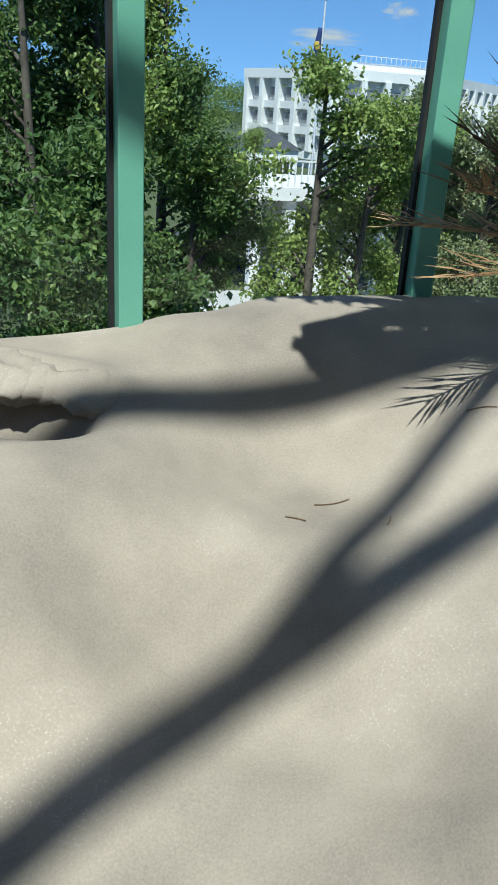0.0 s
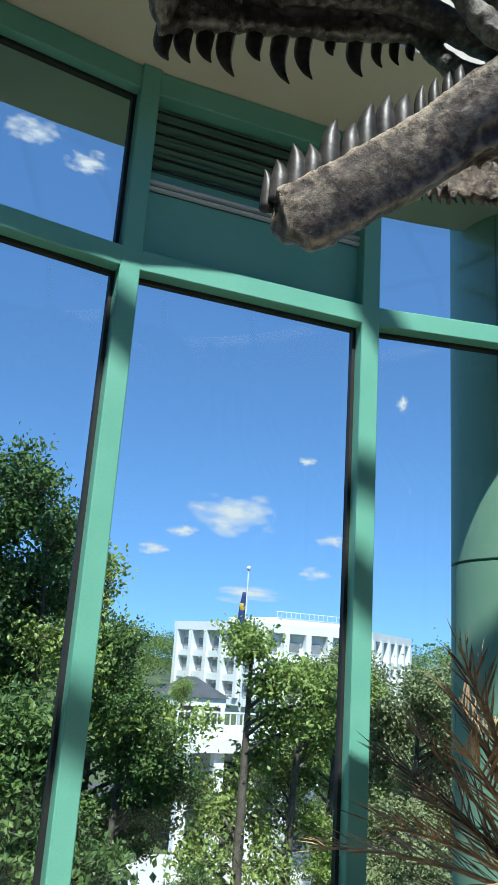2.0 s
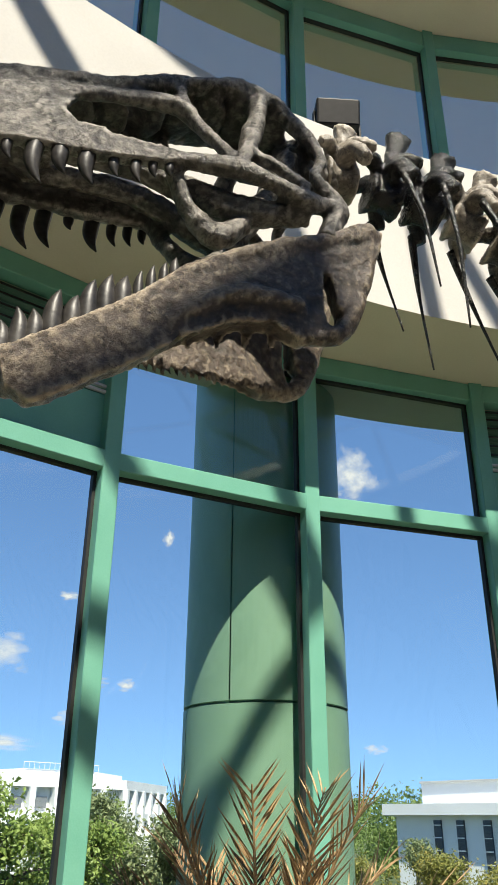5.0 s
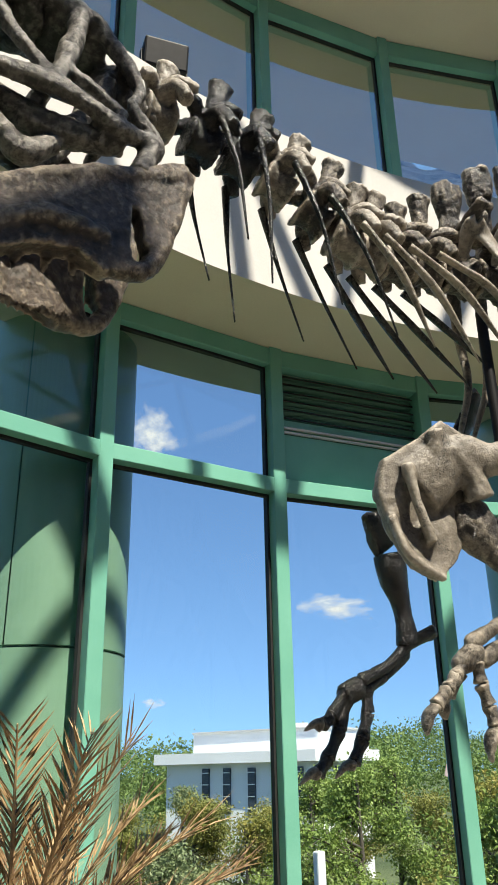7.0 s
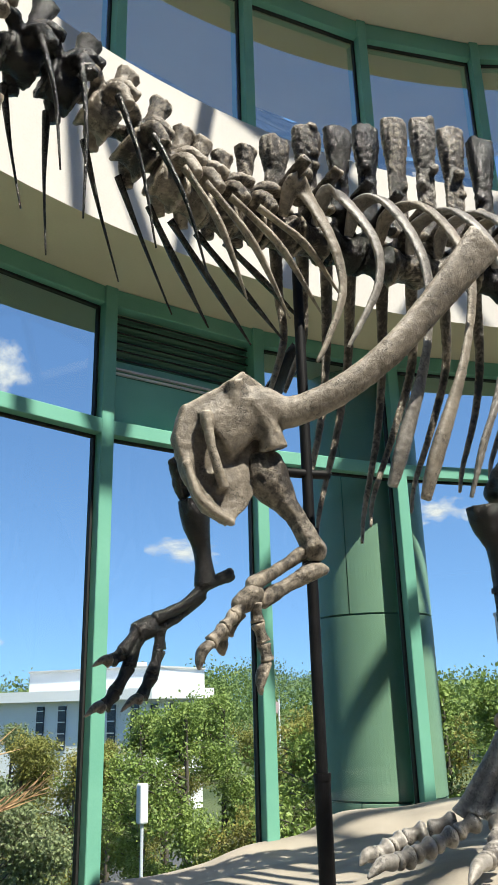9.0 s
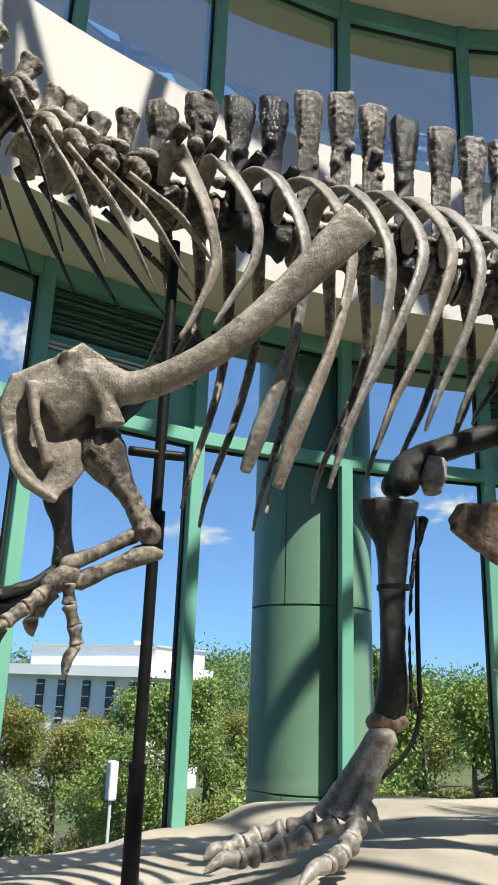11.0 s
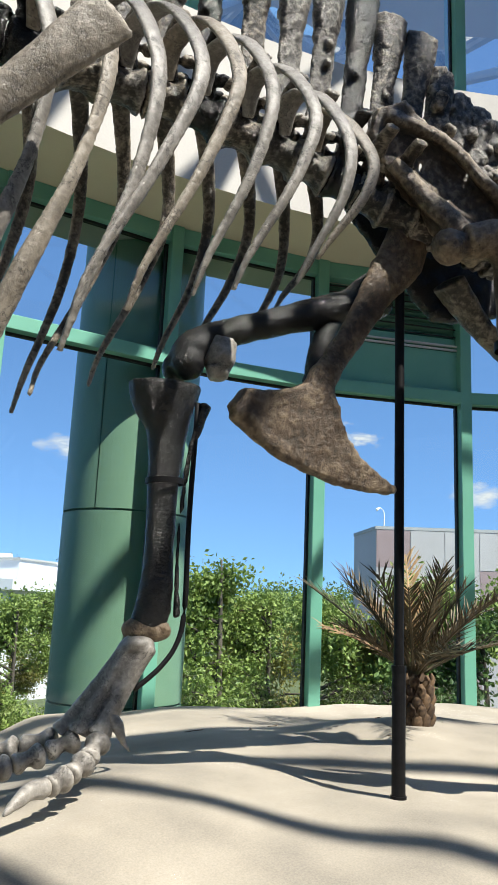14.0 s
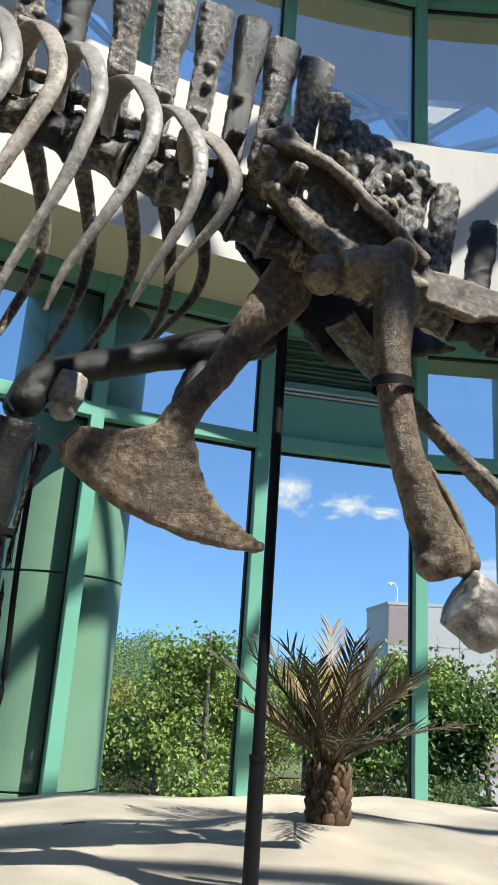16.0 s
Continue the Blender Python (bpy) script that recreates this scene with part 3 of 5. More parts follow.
def jaw_w(s, sd):
    """Sideways place of the near (-1) and far (1) half of the jaw, whose tip turns to the near side."""
    if sd < 0:
        return float(np.interp(s, [0.05, 0.15, 0.4, 1.2], [-0.09, -0.115, -0.135, -0.15]))
    return float(np.interp(s, [0.05, 0.15, 0.3, 0.5, 0.8, 1.2], [-0.055, -0.04, -0.01, 0.05, 0.11, 0.14]))


for sd in (-1, 1):
    def ramus(u, v, t, sd=sd):
        return sk(u, jaw_w(u, sd) + sd * t, v + (0.55 * (0.14 + jaw_w(u, sd)) if sd < 0 else float(np.interp(u, [0.1, 0.45, 0.55, 0.72], [0.09, 0.1, 0.07, -0.03]))))

    plate(bm, [(0.1, 2.42), (0.18, 2.475), (0.32, 2.585), (0.43, 2.675), (0.52, 2.765), (0.62, 2.84), (0.79, 2.93), (0.97, 3.03), (1.11, 3.14), (1.2, 3.14), (1.17, 3.02), (1.11, 2.88), (1.05, 2.77), (1.02, 2.8), (1.0, 2.9), (0.965, 2.9), (0.975, 2.78), (0.99, 2.71),
               (0.95, 2.675), (0.89, 2.655), (0.81, 2.69), (0.7, 2.66), (0.55, 2.575), (0.42, 2.465), (0.33, 2.4), (0.24, 2.33), (0.185, 2.3), (0.13, 2.33)], ramus, 0.052)
    tube(bm, [ramus(0.14, 2.38, 0), ramus(0.3, 2.49, 0), ramus(0.46, 2.6, 0), ramus(0.62, 2.72, 0), ramus(0.8, 2.8, 0)], [(0.04, 0.032), (0.05, 0.03), (0.05, 0.028), (0.055, 0.026), (0.05, 0.024)], 10, ref=SKN)
    tube(bm, [ramus(0.55, 2.77, 0.012), ramus(0.8, 2.93, 0.014), ramus(1.0, 3.03, 0.014), ramus(1.16, 3.12, 0.01)], [0.02, 0.024, 0.026, 0.035], 8, ref=SKN)
    tube(bm, [ramus(1.15, 3.08, 0), ramus(1.12, 2.93, 0), ramus(1.04, 2.74, 0), ramus(0.9, 2.68, 0)], [0.032, 0.03, 0.03, 0.026], 8, ref=SKN)
    tube(bm, [ramus(0.5, 2.6, 0.014), ramus(0.7, 2.74, 0.02), ramus(0.9, 2.76, 0.02)], [0.02, 0.03, 0.024], 8, ref=SKN)
blob(bm, sk(0.14, -0.08, 2.39), (0.045, 0.045, 0.05))
jaw = part("lower_jaw", bake(bm, "lower_jaw", M_BONEJAW, 0.0085, 2, 0.0045, 28, 4), None, skeleton, "brown gaping lower jaw")


def tooth(parent, base, length, r, up, back):
    bm = bmesh.new()
    d = U * up
    p = [base - d * 0.02, base + d * length * 0.4 - back * length * 0.05, base + d * length * 0.75 + back * length * 0.03, base + d * length + back * length * 0.2]
    tube(bm, p, [(r * 0.7, r * 1.0), (r * 0.65, r * 0.95), (r * 0.4, r * 0.6), (0.002, 0.002)], 8, ref=SKV, steps=4)
    part("tooth", bm, M_TOOTH, parent, smooth=True)


UP_S = [-0.19, -0.14, -0.085, -0.03, 0.045, 0.115, 0.18, 0.25, 0.32, 0.38, 0.43, 0.48]
for sd, lens in ((-1, [0.05, 0.085, 0.07, 0.12, 0.06, 0.125, 0.08, 0.1, 0.06, 0.07, 0.045, 0.035]), (1, [0.08, 0.1, 0.09, 0.13, 0.08, 0.14, 0.12, 0.04, 0.1, 0.07, 0.06, 0.04])):
    for s, ln in zip(UP_S, lens):
        z = float(np.interp(s, [-0.2, -0.14, 0.05, 0.3, 0.47], [2.97, 3.01, 3.05, 3.075, 3.105]))
        tooth(skull, sk(s, sd * half_width(s), z), ln, 0.024 if ln > 0.075 else 0.016, -1, SKV)
for sd in (-1,):
    for k, (s, ln) in enumerate(zip([0.085, 0.11, 0.145, 0.18, 0.22, 0.265, 0.3, 0.34, 0.38, 0.42, 0.455, 0.49, 0.52], [0.05, 0.06, 0.08, 0.06, 0.1, 0.06, 0.09, 0.085, 0.06, 0.055, 0.05, 0.035, 0.03])):
        z = float(np.interp(s, [0.08, 0.18, 0.32, 0.43, 0.52], [2.4, 2.47, 2.58, 2.67, 2.76]))
        tooth(jaw, sk(s, jaw_w(s, sd) - 0.01 * sd, z + (0.55 * (0.14 + jaw_w(s, sd)) if sd < 0 else 0.02)), ln + 0.03, 0.026 if ln > 0.055 else 0.016, 1, -SKV * (0.5 if s < 0.2 else -0.3))

# backbone
TIPS = [(1.38, 3.73), (1.59, 3.76), (1.76, 3.69), (1.92, 3.63), (2.06, 3.565), (2.16, 3.49), (2.235, 3.48), (2.325, 3.455), (2.43, 3.52), (2.56, 3.6), (2.71, 3.7), (2.865, 3.755), (3.01, 3.81), (3.165, 3.89), (3.31, 3.92),
        (3.44, 3.89), (3.57, 3.84), (3.715, 3.815), (3.84, 3.78), (3.96, 3.775), (4.08, 3.765), (4.18, 3.7), (4.29, 3.65)]
LEAN = [0.05, 0.08, 0.1, 0.11, 0.1, 0.07, 0.05, 0.03, 0.01, 0, 0, 0, 0, 0, 0.01, 0.01, 0.02, 0.03, 0.04, 0.06, 0.07, 0.08, 0.1]
BX = [1.2, 1.4, 1.55, 1.7, 1.85, 1.97, 2.11, 2.28, 2.46, 2.66, 2.9, 3.1, 3.3, 3.5, 3.73, 3.88, 4.02, 4.2, 4.6, 5.2]
BZ = [3.47, 3.48, 3.46, 3.43, 3.38, 3.3, 3.22, 3.19, 3.19, 3.2, 3.19, 3.17, 3.17, 3.16, 3.07, 3.01, 2.95, 2.87, 2.74, 2.6]


def spine_at(x):
    """Centre of the backbone, its way towards the tail and to the near side."""
    p = Vector((x, mid_y(x), float(np.interp(x, BX, BZ))))
    q = Vector((x + 0.06, mid_y(x + 0.06), float(np.interp(x + 0.06, BX, BZ))))
    t = (q - p).normalized()
    return p, t, Vector((t.y, -t.x, 0)).normalized()


VERT = []
for i, ((tx, tz), ln) in enumerate(zip(TIPS, LEAN)):
    c, t, nl = spine_at(tx - ln)
    VERT.append((c, t, nl))
    tip = Vector((tx, mid_y(tx), tz))
    neck = i < 9
    bm = bmesh.new()
    k = 0.066 if neck else 0.074
    h = 0.062 if neck else 0.07
    tube(bm, [c - t * h, c - t * h * 0.9, c - t * h * 0.4, c + t * h * 0.4, c + t * h * 0.9, c + t * h], [k * 0.8, k * 1.1, k * 0.8, k * 0.8, k * 1.12, k * 0.85], 12, steps=3)
    up = (tip - c).normalized()
    hgt = (tip - c).length
    blob(bm, c + up * 0.09, (0.045, 0.05, 0.05))
    lo = c + up * 0.07
    if neck:
        tube(bm, [lo, c + up * hgt * 0.5, c + up * hgt * 0.8, tip], [(0.03, 0.034), (0.022, 0.03), (0.028, 0.036), (0.036, 0.052)], 12, ref=t)
    else:
        tube(bm, [lo, c + up * hgt * 0.35, c + up * hgt * 0.6, c + up * hgt * 0.85, tip], [(0.02, 0.05), (0.014, 0.04), (0.022, 0.044), (0.046, 0.066), (0.036, 0.07)], 10, ref=t)
        for q in range(5):
            f = 0.55 + 0.11 * q
            blob(bm, c + up * hgt * f + t * random.uniform(-0.04, 0.04) + nl * random.uniform(-0.03, 0.03), random.uniform(0.016, 0.028))
        for e in (-1, 1):
            tube(bm, [lo + t * 0.03 * e, c + up * hgt * 0.35 + t * 0.036 * e, c + up * hgt * 0.62 + t * 0.036 * e], [0.014, 0.011, 0.014], 6)
    for sd in (-1, 1):
        s = nl * sd
        if neck:
            tube(bm, [c + U * 0.05, c + s * 0.09 + U * 0.06 + t * 0.02, c + s * 0.13 - U * 0.01 + t * 0.05], [0.04, 0.032, 0.026], 8)
            tube(bm, [c + U * 0.09, c + s * 0.06 + U * 0.13 + t * 0.05, c + s * 0.08 + U * 0.12 + t * 0.12], [0.035, 0.028, 0.02], 8)
            tube(bm, [c + U * 0.08, c + s * 0.06 + U * 0.09 - t * 0.06, c + s * 0.07 + U * 0.07 - t * 0.1], [0.03, 0.026, 0.018], 8)
        else:
            tube(bm, [c + U * 0.1, c + s * 0.1 + U * 0.16, c + s * 0.19 + U * 0.2 + t * 0.02], [0.042, (0.034, 0.02), (0.03, 0.018)], 8)
            blob(bm, c + s * 0.05 + U * 0.13 + t * 0.07, (0.03, 0.03, 0.02))
            blob(bm, c + s * 0.05 + U * 0.13 - t * 0.07, (0.03, 0.03, 0.02))
    me = bake(bm, "vertebra", M_BONEDARK if i in (1, 2, 11, 12, 16, 20) else (M_BONELIGHT if i in (0, 3, 5, 6) else (M_BONESKULL if i in (14, 18, 19) else M_BONE)), 0.008, 1, 0.0042, 46, i)
    part("vertebra", me, None, skeleton)

# neck ribs: thin rods trailing down and back
for i in range(1, 9):
    c, t, nl = VERT[i]
    ln = [0, 0.42, 0.52, 0.5, 0.5, 0.46, 0.52, 0.5, 0.42][i]
    drop = [0, 1.35, 1.5, 1.25, 1.1, 1.0, 0.85, 0.72, 0.62][i]
    for sd in (-1, 1):
        bm = bmesh.new()
        a = c + nl * sd * 0.12 - U * 0.03 + t * 0.02
        d = Vector((t.x, t.y, 0)).normalized() * math.cos(drop) - U * math.sin(drop)
        bow = U * 0.03 + nl * sd * 0.02
        thin = 0.006 if i < 5 else 0.012
        tube(bm, [a - d * 0.04, a + d * 0.06 + bow * 0.5, a + d * ln * 0.5 + bow, a + d * ln], [(0.016, 0.012), (0.013, 0.01), (thin * 1.3, thin), (0.003, 0.003)], 8)
        # far rods are coloured darker for that side's shade; front five stay blackish both sides
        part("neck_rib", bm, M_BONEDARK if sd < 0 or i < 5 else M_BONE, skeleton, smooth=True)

# chest ribs: width, length and backward sweep along the trunk
RIB_W = [0.2, 0.26, 0.36, 0.44, 0.48, 0.5, 0.5, 0.48, 0.44, 0.38, 0.3, 0.22, 0.2, 0.2]
RIB_L = [0.6, 0.55, 1.08, 1.12, 1.1, 1.02, 0.95, 0.84, 0.74, 0.62, 0.46, 0.34, 0.3, 0.3]
RIB_S = [0.1, 0.05, 0.0, -0.06, -0.02, -0.13, -0.1, -0.03, -0.06, 0.02, -0.01, 0.0, 0.0, 0.0]
for j in range(11):
    c, t, nl = VERT[9 + j]
    tf = Vector((t.x, t.y, 0)).normalized()
    W, L, S = RIB_W[j], RIB_L[j], RIB_S[j]
    for sd in (1, -1):
        s = nl * sd
        club = 0.034 if j in (2, 3) and sd > 0 else 0.015
        pts = [c + s * 0.05 + U * 0.04, c + s * 0.13 + U * 0.13, c + s * W * 0.62 + U * 0.09 + tf * 0.07, c + s * W * 0.95 - U * L * 0.2 + tf * 0.13, c + s * W - U * L * 0.52 + tf * (0.1 + S * 0.6), c + s * W * 0.92 - U * L * 0.85 + tf * S, c + s * W * 0.85 - U * L + tf * (S - 0.04)]
        bm = bmesh.new()
        tube(bm, pts, [(0.018, 0.022), (0.015, 0.042), (0.013, 0.036), (0.012, 0.026), (0.011, 0.02), (club * 0.7, club * 0.9), (club * 0.5, club * 0.6)], 10, ref=tf, steps=6)
        # near ribs take pale colours, far ribs a darker one in place of shade
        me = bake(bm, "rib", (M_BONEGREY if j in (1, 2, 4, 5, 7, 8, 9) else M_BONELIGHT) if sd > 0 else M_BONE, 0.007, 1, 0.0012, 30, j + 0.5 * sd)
        part("rib", me, None, skeleton)

# shoulder blade and coracoid, near side
V = Vector


def flat_plane(p0, az):
    a = radians(az)
    d, n = V((math.cos(a), math.sin(a), 0)), V((-math.sin(a), math.cos(a), 0))
    return lambda u, v, t: V(p0) + d * u + n * t + U * v


bm = bmesh.new()
tube(bm, [(2.15, 1.28, 2.24), (2.26, 1.22, 2.33), (2.37, 1.16, 2.33), (2.49, 1.06, 2.4), (2.62, 0.96, 2.53), (2.74, 0.88, 2.69), (2.84, 0.8, 2.84), (2.92, 0.74, 2.96)],
     [(0.1, 0.03), (0.085, 0.035), (0.055, 0.032), (0.05, 0.028), (0.05, 0.026), (0.055, 0.024), (0.066, 0.024), (0.08, 0.02)], 12, ref=(0.5, 0.85, 0.1))
pl = flat_plane((2.22, 1.265, 0), -12)
plate(bm, [(-0.17, 2.33), (-0.06, 2.4), (0.02, 2.47), (0.1, 2.44), (0.16, 2.36), (0.16, 2.27), (0.1, 2.2), (0.08, 2.08), (0.04, 2.02), (-0.02, 1.96), (-0.1, 2.0), (-0.16, 2.1), (-0.19, 2.22)], lambda u, v, t: pl(u, v, t + 0.05 * (u * 5) ** 2), 0.045)
tube(bm, [(2.1, 1.262, 2.3), (2.12, 1.25, 2.18), (2.17, 1.25, 2.06)], [0.022, 0.016, 0.018], 8)
tube(bm, [(2.2, 1.24, 2.42), (2.21, 1.236, 2.33), (2.29, 1.22, 2.27)], [0.035, 0.026, 0.03], 8)
tube(bm, [(2.23, 1.22, 2.36), (2.3, 1.2, 2.28), (2.33, 1.2, 2.2)], [0.03, 0.035, 0.05], 8)
tube(bm, [(2.06, 1.3, 2.14), (2.1, 1.28, 2.03), (2.21, 1.25, 1.965)], [0.014, 0.016, 0.014], 8)
part("shoulder_blade", bake(bm, "shoulder_blade", M_BONELIGHT, 0.009, 2, 0.0022, 13, 2), None, skeleton, "pale grey-brown shoulder blade with coracoid")
# far blade: shade of the far side is put into its blackish colour
bm = bmesh.new()
tube(bm, [(2.35, 1.75, 2.24), (2.5, 1.74, 2.33), (2.7, 1.8, 2.5), (2.9, 1.8, 2.75), (3.02, 1.75, 2.95)], [(0.1, 0.03), (0.06, 0.03), (0.05, 0.026), (0.055, 0.022), (0.07, 0.02)], 10, ref=(-0.3, 0.9, 0.1))
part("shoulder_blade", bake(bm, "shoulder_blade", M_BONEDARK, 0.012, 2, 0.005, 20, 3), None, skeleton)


def bone(name, pts, radii, material=M_BONE, ends=0.0, ref=(0, 0, 1), label="", voxel=0.01, rough=0.0035, blobs=()):
    """A limb bone with swollen ends."""
    bm = bmesh.new()
    tube(bm, pts, radii, 12, ref=ref)
    if ends:
        for e in (pts[0], pts[-1]):
            blob(bm, V(e), ends)
    for c, r in blobs:
        blob(bm, V(c), r)
    return part(name, bake(bm, name, material, voxel, 2, rough, 22, len(pts) + pts[0][0]), None, skeleton, label)


def arm(dx, dy, dz, material):
    o = V((dx, dy, dz))
    P = lambda *p: V(p) + o
    bone("upper_arm", [P(2.33, 1.25, 2.2), P(2.34, 1.24, 2.12), P(2.4, 1.2, 2.02), P(2.44, 1.175, 1.95), P(2.46, 1.16, 1.9)], [(0.045, 0.06), (0.06, 0.075), (0.034, 0.036), (0.034, 0.034), (0.046, 0.04)], material, 0, ref=(1, -0.3, 0.3), blobs=((P(2.31, 1.25, 2.12), 0.045), (P(2.47, 1.16, 1.9), 0.04)))
    bone("radius", [P(2.43, 1.18, 1.89), P(2.34, 1.19, 1.84), P(2.24, 1.2, 1.79)], [0.024, 0.019, 0.026], material, 0.026)
    bone("ulna", [P(2.51, 1.16, 1.845), P(2.46, 1.165, 1.84), P(2.38, 1.18, 1.8), P(2.27, 1.2, 1.745)], [0.018, 0.032, 0.023, 0.028], material, 0.02)
    bone("wrist", [P(2.25, 1.2, 1.765), P(2.2, 1.21, 1.735)], [0.036, 0.032], material, 0.03)
    for pts in ([(2.21, 1.2, 1.74), (2.165, 1.2, 1.7), (2.13, 1.2, 1.67), (2.08, 1.2, 1.63), (2.045, 1.2, 1.56)], [(2.24, 1.19, 1.74), (2.25, 1.19, 1.685), (2.27, 1.185, 1.63), (2.28, 1.18, 1.58), (2.255, 1.18, 1.49)], [(2.22, 1.23, 1.72), (2.19, 1.26, 1.66), (2.2, 1.28, 1.6)]):
        for a, b in zip(pts[:-2], pts[1:]):
            bone("finger_bone", [P(*a), (P(*a) + P(*b)) / 2, P(*b)], [0.024, 0.017, 0.024], material, 0, voxel=0.007, rough=0.003)
        a, b = P(*pts[-2]), P(*pts[-1])
        bone("claw", [a, a.lerp(b, 0.4) + V((-0.012, 0, 0.008)), a.lerp(b, 0.75) + V((-0.01, 0, 0)), b], [(0.02, 0.014), (0.026, 0.013), (0.017, 0.01), (0.004, 0.003)], material, 0, voxel=0.006, rough=0.002)


arm(0, 0, 0, M_BONE)
# far arm reaches lower and further forward; blackish colour carries the far side's shade
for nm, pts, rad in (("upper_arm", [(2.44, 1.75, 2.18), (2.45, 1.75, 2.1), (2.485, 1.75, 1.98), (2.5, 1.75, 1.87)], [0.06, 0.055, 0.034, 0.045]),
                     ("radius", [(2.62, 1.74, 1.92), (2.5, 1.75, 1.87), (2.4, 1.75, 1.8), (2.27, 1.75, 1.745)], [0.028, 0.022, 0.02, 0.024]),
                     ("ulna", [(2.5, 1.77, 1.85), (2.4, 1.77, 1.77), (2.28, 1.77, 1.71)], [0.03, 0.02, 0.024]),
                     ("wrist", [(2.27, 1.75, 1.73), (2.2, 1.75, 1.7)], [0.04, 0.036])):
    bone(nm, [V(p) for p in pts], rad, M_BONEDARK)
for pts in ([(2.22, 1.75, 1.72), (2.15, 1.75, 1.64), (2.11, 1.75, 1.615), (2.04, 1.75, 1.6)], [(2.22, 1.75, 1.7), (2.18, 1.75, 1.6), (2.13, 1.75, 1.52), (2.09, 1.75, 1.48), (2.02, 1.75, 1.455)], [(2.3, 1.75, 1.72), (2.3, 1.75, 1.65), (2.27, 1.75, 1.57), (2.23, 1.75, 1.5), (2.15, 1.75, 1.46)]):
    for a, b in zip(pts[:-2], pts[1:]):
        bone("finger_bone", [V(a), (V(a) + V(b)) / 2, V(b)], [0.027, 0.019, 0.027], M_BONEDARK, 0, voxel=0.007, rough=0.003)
    a, b = V(pts[-2]), V(pts[-1])
    bone("claw", [a, a.lerp(b, 0.4) + V((0, 0, 0.012)), b], [0.024, (0.022, 0.014), 0.004], M_BONE, 0, voxel=0.006, rough=0.002)

# hip: ilium, sacral spines, pubis, ischium
bm = bmesh.new()
pl = flat_plane((4.3, 0.47, 0), -33)
plate(bm, [(-0.31, 3.22), (-0.2, 3.26), (-0.05, 3.17), (0.1, 3.06), (0.28, 2.93), (0.36, 2.84), (0.62, 2.8), (0.66, 2.7), (0.5, 2.66), (0.3, 2.7), (0.18, 2.74), (0.08, 2.66), (-0.04, 2.72), (-0.12, 2.86), (-0.22, 2.98), (-0.3, 3.06), (-0.33, 3.13)], lambda u, v, t: pl(u, v, t + 0.03 * math.sin(v * 9)), 0.05)
tube(bm, [pl(-0.27, 3.2, -0.03), pl(-0.05, 3.13, -0.05), pl(0.15, 2.98, -0.04), pl(0.33, 2.85, -0.02)], [0.03, 0.026, 0.026, 0.03], 8)
tube(bm, [pl(-0.24, 3.02, -0.02), pl(-0.05, 2.82, -0.06), pl(0.1, 2.72, -0.07), pl(0.3, 2.74, -0.05)], [0.03, 0.045, 0.05, 0.035], 8)
part("ilium", bake(bm, "ilium", M_BONEJAW, 0.011, 2, 0.006, 17, 7), None, skeleton, "dark craggy hip blade")
# far hip blade, coloured blackish to read as shaded behind the near one
bm = bmesh.new()
pr = flat_plane((4.47, 0.72, 0), -33)
plate(bm, [(-0.31, 3.1), (-0.2, 3.14), (0.1, 2.98), (0.36, 2.8), (0.6, 2.7), (0.3, 2.6), (0.08, 2.56), (-0.12, 2.76), (-0.3, 2.96)], pr, 0.05)
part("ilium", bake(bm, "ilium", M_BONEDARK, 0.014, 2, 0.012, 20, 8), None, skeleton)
for i, (x, z) in enumerate(((4.36, 3.52), (4.43, 3.42), (4.5, 3.38), (4.57, 3.34), (4.63, 3.31), (4.73, 3.24), (4.86, 3.12), (5.0, 3.0))):
    c, t, nl = spine_at(x - 0.06)
    bm = bmesh.new()
    tip = V((x, mid_y(x), z))
    tube(bm, [c - t * 0.07, c, c + t * 0.07], [0.08, 0.06, 0.08], 12)
    tube(bm, [c, c.lerp(tip, 0.5), c.lerp(tip, 0.85), tip], [(0.03, 0.05), (0.03, 0.055), (0.036, 0.06), (0.03, 0.05)], 10, ref=t)
    for q in range(9 if i < 5 else 0):
        f = random.uniform(0.3, 0.95)
        blob(bm, c.lerp(tip, f) + nl * random.uniform(0.0, 0.05) + t * random.uniform(-0.05, 0.05), random.uniform(0.018, 0.03))
    part("vertebra", bake(bm, "vertebra", M_BONEDARK if i > 5 else (M_BONE if i == 0 else M_BONESKULL), 0.009, 1, 0.008, 36, i + 30), None, skeleton)
pb = flat_plane((4.18, 0.665, 0), 159)
bm = bmesh.new()
tube(bm, [pb(-0.1, 2.84, 0), pb(-0.06, 2.72, 0), pb(0.06, 2.55, 0), pb(0.17, 2.36, 0), pb(0.28, 2.2, 0), pb(0.31, 2.08, 0)], [(0.085, 0.05), (0.1, 0.045), (0.07, 0.036), (0.052, 0.03), (0.055, 0.03), (0.1, 0.035)], 12, ref=(0.36, 0.93, 0))
plate(bm, [(0.33, 2.18), (0.47, 2.13), (0.59, 2.12), (0.63, 2.06), (0.6, 2.0), (0.47, 1.92), (0.28, 1.84), (0.1, 1.81), (-0.015, 1.81), (-0.02, 1.835), (0.05, 1.87), (0.14, 1.93), (0.21, 2.02), (0.23, 2.12)], pb, 0.06)
tube(bm, [pb(0.6, 2.05, 0), pb(0.44, 1.93, 0), pb(0.22, 1.845, 0), pb(0.02, 1.825, 0)], [0.045, 0.034, 0.028, 0.02], 8)
part("pubis", bake(bm, "pubis", M_BONERUST, 0.01, 3, 0.006, 16, 9), None, skeleton, "rusty brown hip bone with broad boot-shaped end")
